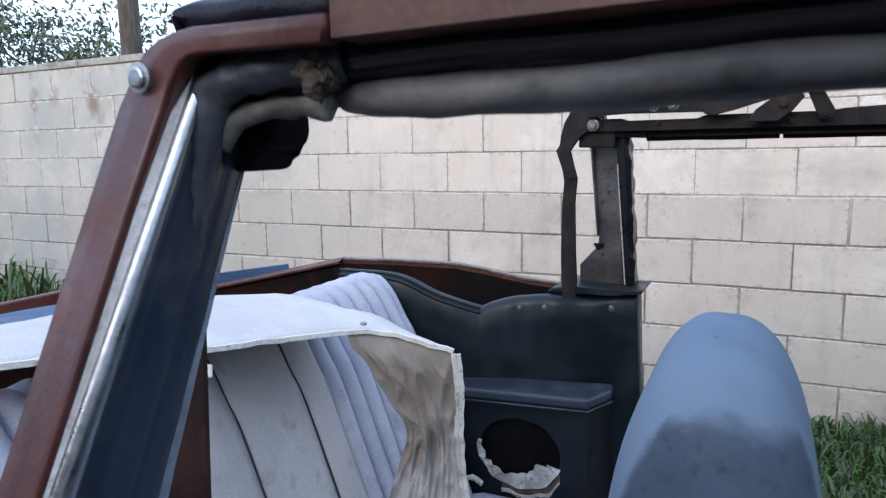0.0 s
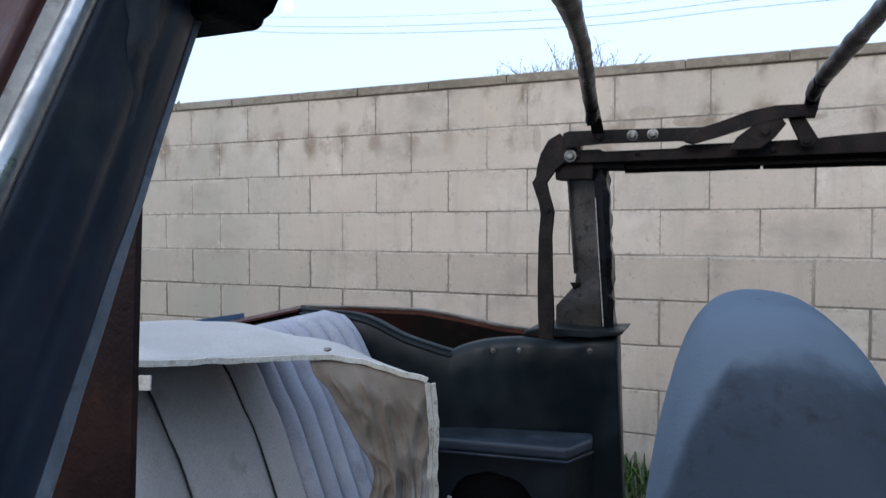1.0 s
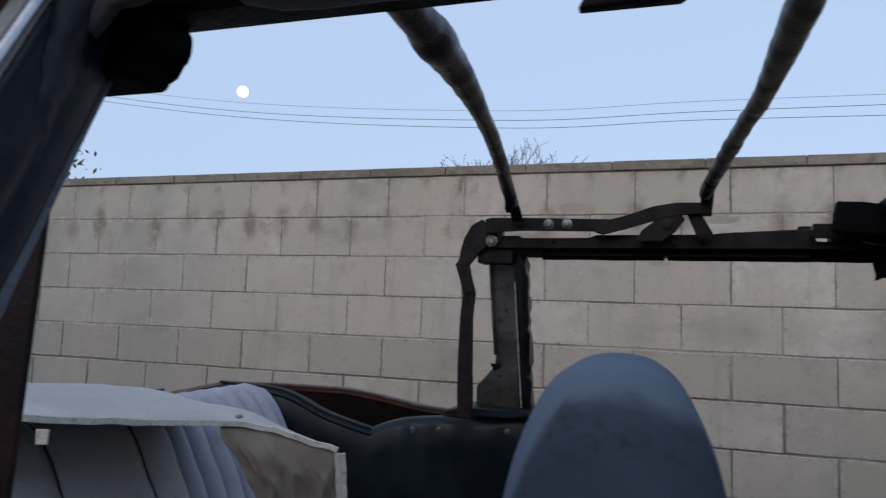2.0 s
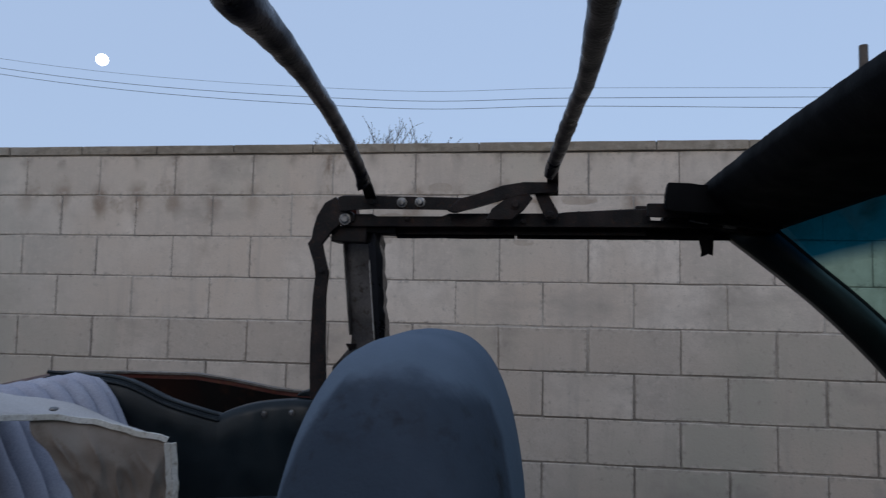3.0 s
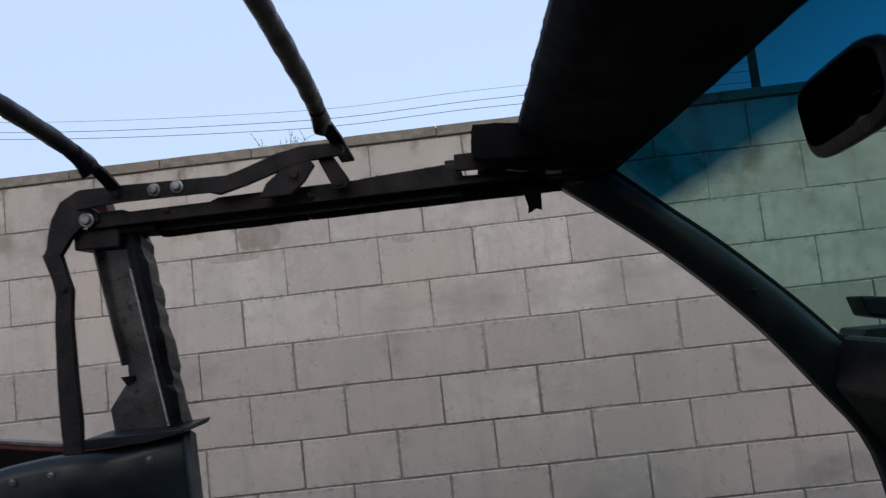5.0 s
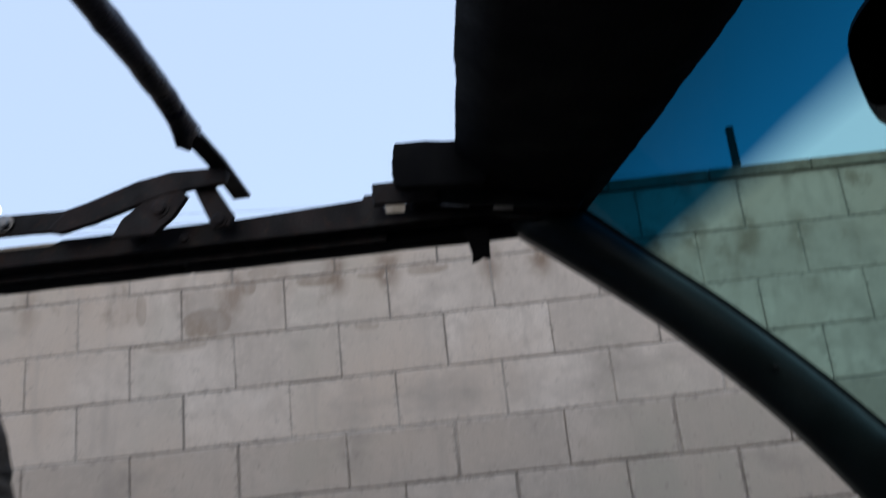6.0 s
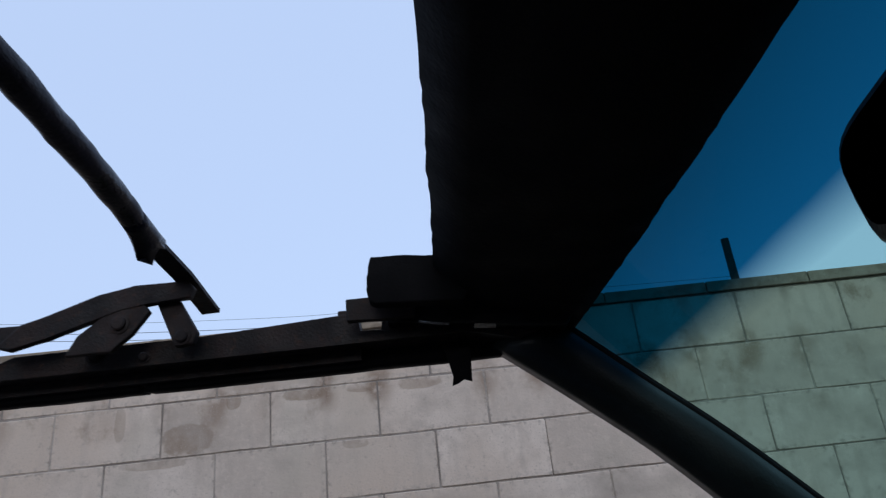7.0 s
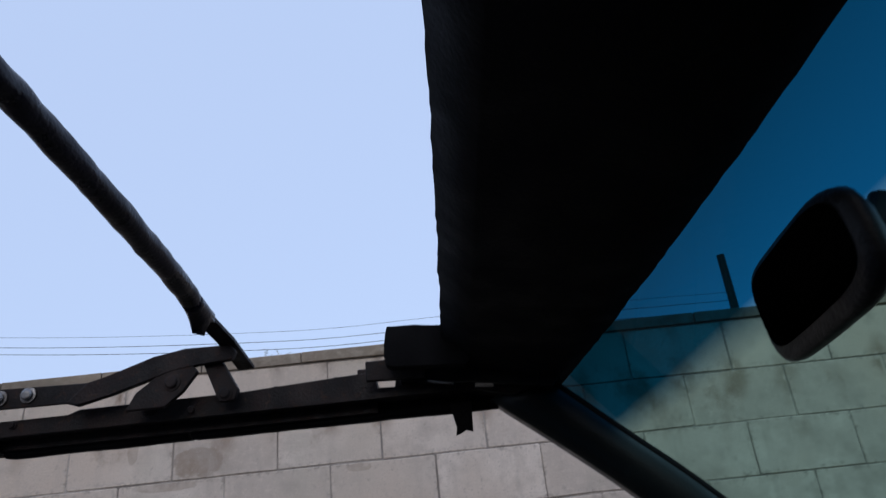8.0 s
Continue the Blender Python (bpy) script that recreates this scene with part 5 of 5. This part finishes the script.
def canvas():
    root = thing("canvas_cover", "bleached cream canvas top cover thrown over the rear seat", "cover")
    nu, nv = 40, 16
    bm = bmesh.new()
    grid = []
    for i in range(nu + 1):
        e = cover_edge(i / nu)
        row = []
        f = i / nu
        back = Vector((-0.34 - 0.11 * f, e.y + 0.10 * (1 - f), 0.934 + 0.064 * min(1, f * 1.7)))
        for j in range(nv + 1):
            v = j / nv
            p = e.lerp(back, v)
            rib = 0.5 + 0.5 * math.cos((p.y + 2.215) / 0.0367 * 2 * math.pi + math.pi)
            p.z += 0.004 * rib * v * (1 if p.y > -2.25 else 0) + 0.014 * math.sin(v * math.pi) + 0.006 * (0.5 - abs(noise.noise((i * 0.33 + v * 2, v * 5.5 - i * 0.1, 4)))) * math.sin(v * math.pi) + 0.013 * noise.noise((i * 0.16, v * 3.6, 0.3)) * math.sin(v * math.pi) ** 0.5
            row.append(p)
        grid.append(row)
    vs = [[bm.verts.new(p) for p in row] for row in grid]
    for a, b in zip(vs, vs[1:]):
        for j in range(nv):
            bm.faces.new((a[j], a[j + 1], b[j + 1], b[j]))
    got = bmesh.ops.extrude_face_region(bm, geom=bm.faces[:])
    for v in got["geom"]:
        if isinstance(v, bmesh.types.BMVert):
            v.co.z -= 0.004
    top = part("canvas", bm, CANVAS, root, smooth=True)
    # bound hem
    hem = [cover_edge(i / 60) + Vector((0.002, 0, -0.001 + 0.003 * noise.noise((i * 0.4, 0, 0)))) for i in range(61)]
    part("hem", sweep(hem, [(-0.004, -0.0036), (0.002, -0.0046), (0.0032, 0.0), (0.002, 0.0032), (-0.004, 0.0036)]), HEM, root, "cream bound hem")
    for t in (0.20, 0.62, 0.95):
        p = cover_edge(t)
        b = bmesh.new()
        bmesh.ops.create_uvsphere(b, u_segments=10, v_segments=6, radius=0.006)
        for v in b.verts:
            v.co = Vector((v.co.x, v.co.y, v.co.z * 0.5)) + p + Vector((-0.022, 0, 0.010))
        part("press_stud", b, ZINC, root)
    # the hanging corner: one creased sheet, pinched half way down and bunched at its end
    right = curve([(0.062, -2.298, 0.900), (0.064, -2.292, 0.84), (0.062, -2.290, 0.77), (0.063, -2.288, 0.70), (0.070, -2.284, 0.63), (0.078, -2.282, 0.54)], 60)
    left = curve([cover_edge(0.27) + Vector((0, 0, -0.004)), cover_edge(0.27).lerp(Vector((-0.006, -2.330, 0.775)), 0.34), cover_edge(0.27).lerp(Vector((-0.006, -2.330, 0.775)), 0.68), (-0.006, -2.330, 0.775), (-0.016, -2.336, 0.722), (-0.034, -2.345, 0.657), (-0.052, -2.350, 0.54)], 60)
    nu = 70
    bm = bmesh.new()
    uvl = bm.loops.layers.uv.new("UVMap")
    vs, uvs = [], {}
    for j in range(61):
        row = []
        v = j / 60
        for i in range(nu + 1):
            u = i / nu
            p = right[j].lerp(left[j], u)
            if j == 0:
                p = cover_edge(0.27 * u) + Vector((0, 0, -0.004))
            elif j < 8:
                p = p.lerp(cover_edge(0.27 * u) + Vector((0, 0, -0.004 - 0.055 * v * 7)), (1 - j / 8) ** 1.5)
            turn = math.atan2(v * 1.2, u + 0.03)
            reach = math.hypot(u, v * 1.2)
            fan = (0.62 - abs(math.sin(turn * 3.6 + 0.9 * noise.noise((u * 2.4, v * 3, 1))))) * 0.011 * min(1, reach * 1.8) * (1 - v) ** 0.5
            ridge = 1 - 2 * abs(noise.noise((u * 3.6 + v * 1.6, v * 3.4 - u * 3.0, 6)))
            fine = 1 - 2 * abs(noise.noise((u * 11 + v * 2.0, v * 4.5 - u * 5, 2)))
            crisp = (1 - abs(noise.noise((u * 3 + v * 4, v * 5 - u * 4, 9)))) ** 5
            low = min(1.0, max(0.0, (v + 0.35 * (1 - u) - 0.35) * 2.2))
            p = p + Vector((0.35, -0.9, 0.1)) * (fan + (0.0075 * ridge + 0.004 * fine) * low + 0.005 * ridge * (1 - low) + 0.007 * crisp) * min(1, v * 9)
            row.append(bm.verts.new(p))
            uvs[row[-1]] = (u, v)
        vs.append(row)
    for a, b in zip(vs, vs[1:]):
        for i in range(nu):
            f = bm.faces.new((a[i], a[i + 1], b[i + 1], b[i]))
            for loop in f.loops:
                loop[uvl].uv = uvs[loop.vert]
    got = bmesh.ops.extrude_face_region(bm, geom=bm.faces[:])
    for v in got["geom"]:
        if isinstance(v, bmesh.types.BMVert):
            v.co += Vector((-0.001, 0.003, 0))
    part("hanging_corner", bm, FOLDCLOTH, root, "creased stained corner hanging down, bunched at its end", True)
    edge = [vs_p + Vector((0.003 + 0.002 * noise.noise((k * 0.3, 1, 1)), -0.003 + 0.006 * noise.noise((k * 0.22, 2, 1)) * min(1, k / 20), 0)) for k, vs_p in enumerate(right[:52])]
    for off in (0.0, 0.0075):
        part("side_hem", sweep([p + Vector((off, off * 0.4, 0)) for p in edge], [(-0.0036, -0.0014), (0.0036, -0.0014), (0.0036, 0.0014), (-0.0036, 0.0014)], up=(0.7, -0.7, 0)), HEM, root)
    rag = [Vector((-0.03, -2.20, 0.60)), Vector((0.0, -2.17, 0.604)), Vector((0.03, -2.155, 0.618)), Vector((0.05, -2.15, 0.606))]
    bm = sweep(curve(rag, 24), [(-0.016, -0.001), (0.0, 0.004), (0.016, -0.001), (0.0, -0.004)], scales=[0.25 + 0.3 * abs(noise.noise((i * 0.33, 5, 1))) + 0.015 * i for i in range(25)])
    part("torn_rag", jitter(bm, 0.002, 60, 4), CRUMPLED, root, "torn strip of canvas", True)
    part("care_tag", prism([(-0.102, 0.972), (-0.086, 0.973), (-0.087, 0.958), (-0.101, 0.957)], -2.660, -2.658), HEM, root, "small white sewn tag")
    return root


canvas()


# ---- driver's seat ----
def front_seat():
    root = thing("front_seat", "worn blue-grey velour front seat with rounded headrest", "seat")
    def skin(k, a):
        """A point of the padded back: k from the foot (0) to the crown (1), a round it."""
        ca, sa = math.cos(a), math.sin(a)
        fx, fy = math.copysign(abs(ca) ** 0.573, ca), math.copysign(abs(sa) ** 0.573, sa)
        if k < 0.3:
            e = (k / 0.3) ** 2 * (3 - 2 * k / 0.3)
            z = 0.30 + 0.6163 * k / 0.3
            rx, ry = 1 + 0.45 * (1 - e), 1 + 0.25 * (1 - e)
        else:
            w = math.pi / 2 * (k - 0.3) / 0.7
            c = max(math.cos(w), 0.0)
            z = 0.9163 + 0.1610 * math.sin(w)
            rx, ry = max(0.03, c ** 0.668), max(0.03, c ** 0.361)
        lower = min(1.0, max(0.0, (0.925 - z) / 0.09))
        rear = 1 + 1.3 * lower * lower * (3 - 2 * lower)
        y = -2.7277 + 0.17 * max(z - 0.9163, -0.1) + 0.1684 * ry * fy
        return Vector((0.4716 + (0.0784 if ca > 0 else 0.065 * rear) * rx * fx, y, z + 0.002 * noise.noise((a * 1.5, k * 6, 2)) * min(1, (1 - k) * 8)))

    nk, na = 64, 120

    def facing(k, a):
        """How far inside the side facing a point lies; below 0 on the paler cover."""
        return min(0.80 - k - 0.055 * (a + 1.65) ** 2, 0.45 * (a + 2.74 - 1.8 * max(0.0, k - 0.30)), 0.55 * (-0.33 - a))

    faces = {True: bmesh.new(), False: bmesh.new()}
    for side, bm in faces.items():
        vs, depth = {}, {}
        uvl = bm.loops.layers.uv.new("UVMap")
        for i in range(nk):
            for j in range(na):
                a = -math.pi + 2 * math.pi * (j + 0.5) / na
                if (facing((i + 0.5) / nk, a) > 0) != side:
                    continue
                quad = []
                for di, dj in ((0, 0), (0, 1), (1, 1), (1, 0)):
                    key = (i + di, (j + dj) % na)
                    if key not in vs:
                        vs[key] = bm.verts.new(skin(key[0] / nk, -math.pi + 2 * math.pi * key[1] / na))
                        depth[vs[key]] = facing(key[0] / nk, -math.pi + 2 * math.pi * key[1] / na)
                    quad.append(vs[key])
                for loop in bm.faces.new(quad).loops:
                    loop[uvl].uv = (depth[loop.vert], 0.5)
        if not side:
            bm.faces.new([vs[(nk, j)] for j in range(na)])
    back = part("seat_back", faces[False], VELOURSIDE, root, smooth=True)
    part("side_facing", faces[True], VELOURSIDE, back, "darker side facing with a mottled edge", True)
    part("seat_base", box(0.50, 1.02, -2.90, -2.42, 0.27, 0.44, 0.05), VELOUR, root, smooth=True)
    return root


front_seat()


# ---- weeds and twigs ----
def blades(name, spots, label, seed, mat, hmin, hmax, lean, width=1.0):
    rng = random.Random(seed)
    bm = bmesh.new()
    for x0, x1, y0, y1, count in spots:
        for _ in range(count):
            x, y = rng.uniform(x0, x1), rng.uniform(y0, y1)
            out = (y1 - y) / (y1 - y0) + 1.6 * max(0.0, abs((x - (x0 + x1) / 2) / (x1 - x0)) - 0.3)
            if out + 0.9 * noise.noise((x * 1.7, y * 1.7, 3)) > rng.uniform(0.25, 1.0):
                continue
            h = rng.uniform(hmin, hmax) * (1 + 0.6 * noise.noise((x * 2.5, y * 2.5, 0)))
            a = rng.uniform(0, 2 * math.pi)
            d = Vector((math.cos(a), math.sin(a), 0))
            side = Vector((-d.y, d.x, 0)) * rng.uniform(0.003, 0.006) * width
            base = Vector((x, y, -0.02))
            b = lean * rng.uniform(0.2, 1)
            pts = [base, base + Vector((0, 0, h * .5)) + d * h * b * .15, base + Vector((0, 0, h * .85)) + d * h * b * .5, base + Vector((0, 0, h * (1 - .25 * b))) + d * h * b]
            l = [bm.verts.new(p - side * w) for p, w in zip(pts, (1, .9, .6, .05))]
            r = [bm.verts.new(p + side * w) for p, w in zip(pts, (1, .9, .6, .05))]
            for i in range(3):
                bm.faces.new((l[i], r[i], r[i + 1], l[i + 1]))
    return tagged(part(name, bm, mat), label, "grass", kind="stuff")


blades("weeds", [(-7.5, -1.8, -1.0, -0.01, 3600)], "tall green weeds along the wall's foot", 2, GRASS, 0.20, 0.50, 1.15, 2.2)
blades("weeds", [(-0.2, 4.2, -1.3, -0.01, 11000)], "low green weeds along the wall's foot", 5, GRASS, 0.05, 0.13, 0.9, 1.4)


def dry_brush(x, y, z, h, seed):
    """Bare twigs of a dry shrub that tops the wall."""
    rng = random.Random(seed)
    bm = bmesh.new()

    def shoot(p, d, length, r, depth):
        pts = [p]
        for _ in range(4):
            d = (d + Vector((rng.uniform(-.25, .25), rng.uniform(-.2, .2), rng.uniform(-.1, .2)))).normalized()
            p = p + d * length / 4
            pts.append(p)
        tube(pts, r, 4, bm=bm, scales=(1, .85, .7, .55, .4), up=(0.2, 1, 0.1))
        if not depth:
            for q in pts[2:]:
                a = Vector((rng.uniform(-1, 1), rng.uniform(-1, 1), rng.uniform(-1, 1))).normalized() * 0.012
                b = a.orthogonal().normalized() * 0.006
                bm.faces.new([bm.verts.new(q + w) for w in (-a, b, a, -b)])
        if depth:
            for q in pts[1:]:
                for _ in range(2):
                    shoot(q, (d + Vector((rng.uniform(-1, 1), rng.uniform(-1, 1), rng.uniform(-.1, .9)))).normalized(), length * rng.uniform(.3, .5), r * .55, depth - 1)

    for _ in range(3):
        foot = Vector((x + rng.uniform(-.1, .1), y, z))
        fork = foot + Vector((rng.uniform(-.1, .1), 0, h))
        tube([foot, (foot + fork) / 2 + Vector((0.03, 0, 0)), fork], 0.012, 5, bm=bm, up=(0.2, 1, 0.1))
        shoot(fork, Vector((rng.uniform(-.35, .35), 0, 1)).normalized(), 0.75, 0.008, 2)
    return tagged(part("dry_shrub", bm, TWIG), "bare dry twigs reaching over the wall", "shrub")


for x, top, seed in ((-1.56, 1.74, 1), (-1.42, 1.70, 11), (-1.00, 1.96, 2), (-0.92, 1.92, 8), (-0.78, 1.78, 6)):
    dry_brush(x, 4.0, 0.0, top, seed)

# ---- blocks of the wall, each one a piece on the mortar core ----
def block_mesh(w, h, d, r, name, seed, mat):
    """A block face with slightly uneven, rounded edges; the meshes are shared between alike blocks."""
    rr = random.Random(seed)
    e = lambda k: rr.uniform(-k, k)
    c = min(0.0038, 0.05 * h)
    ring = []
    for sx, sz in ((-1, -1), (1, -1), (1, 1), (-1, 1)):
        cut_in = c * rr.uniform(0.3, 1.5)
        a = (sx * (w / 2 - cut_in), sz * h / 2 + e(.0007))
        b = (sx * w / 2 + e(.0007), sz * (h / 2 - cut_in))
        ring += [a, b]
    ring = sorted(ring, key=lambda p: math.atan2(p[1] / h, p[0] / w))
    ring += [(w * f + e(.02), s2 * h / 2 + e(.0013)) for f in (-0.2, 0.2) for s2 in (-1, 1)]
    ring = sorted(ring, key=lambda p: math.atan2(p[1] / h, p[0] / w))
    inner = [(x * (1 - 2 * r / w), z * (1 - 2 * r / h)) for x, z in ring]
    bm = rings([[(x, d, z) for x, z in ring], [(x, r, z) for x, z in ring], [(x, 0, z) for x, z in inner]])
    bmesh.ops.recalc_face_normals(bm, faces=bm.faces)
    me = bpy.data.meshes.new(name)
    bm.to_mesh(me)
    bm.free()
    me.materials.append(mat)
    return me


rng = random.Random(21)
blocks = [block_mesh(BX - 0.0058 + rng.uniform(-.0015, .0012), BZ - 0.0052 + rng.uniform(-.0012, .001), 0.05, 0.0022, "block", k, CONCRETE) for k in range(8)]
low_blocks = [block_mesh(BX - 0.0074 + rng.uniform(-.002, .0015), BZ - 0.0068 + rng.uniform(-.002, .001), 0.05, 0.003, "block", 20 + k, LOWBLOCK) for k in range(8)]
caps = [block_mesh(BX - 0.0045, 0.044, 0.20, 0.0025, "cap_block", 40 + k, CAPSTONE) for k in range(4)]
far = bmesh.new()
for row in range(9):
    for n in range(-50, 34):
        x = (n + (0.5 if row % 2 == 0 else 0.0)) * BX
        m = Matrix.Translation((x + rng.uniform(-.002, .002), (0.0 if row < 4 else -0.004) + rng.uniform(-.0018, .0018), C0 - (row + 0.5) * BZ + rng.uniform(-.001, .001)))
        block = rng.choice(blocks if row < 4 else low_blocks)
        if -5.1 < x < 6.0:
            ob = new("block", block)
            ob.parent = wall
            ob.matrix_basis = m
        elif x > -20:
            k = len(far.verts)
            far.from_mesh(block)
            far.verts.ensure_lookup_table()
            for v in far.verts[k:]:
                v.co = m @ v.co
for n in range(-50, 34):
    x = n * BX + 0.1
    m = Matrix.Translation((x, -0.010 + rng.uniform(-.003, .003), C0 + 0.026))
    cap = rng.choice(caps)
    if -5.1 < x < 6.0:
        ob = new("cap_block", cap)
        ob.parent = wall
        ob.matrix_basis = m
    else:
        k = len(far.verts)
        far.from_mesh(cap)
        far.verts.ensure_lookup_table()
        for v in far.verts[k:]:
            v.co = m @ v.co
tagged(part("far_blocks", far, CONCRETE, wall), kind="stuff")
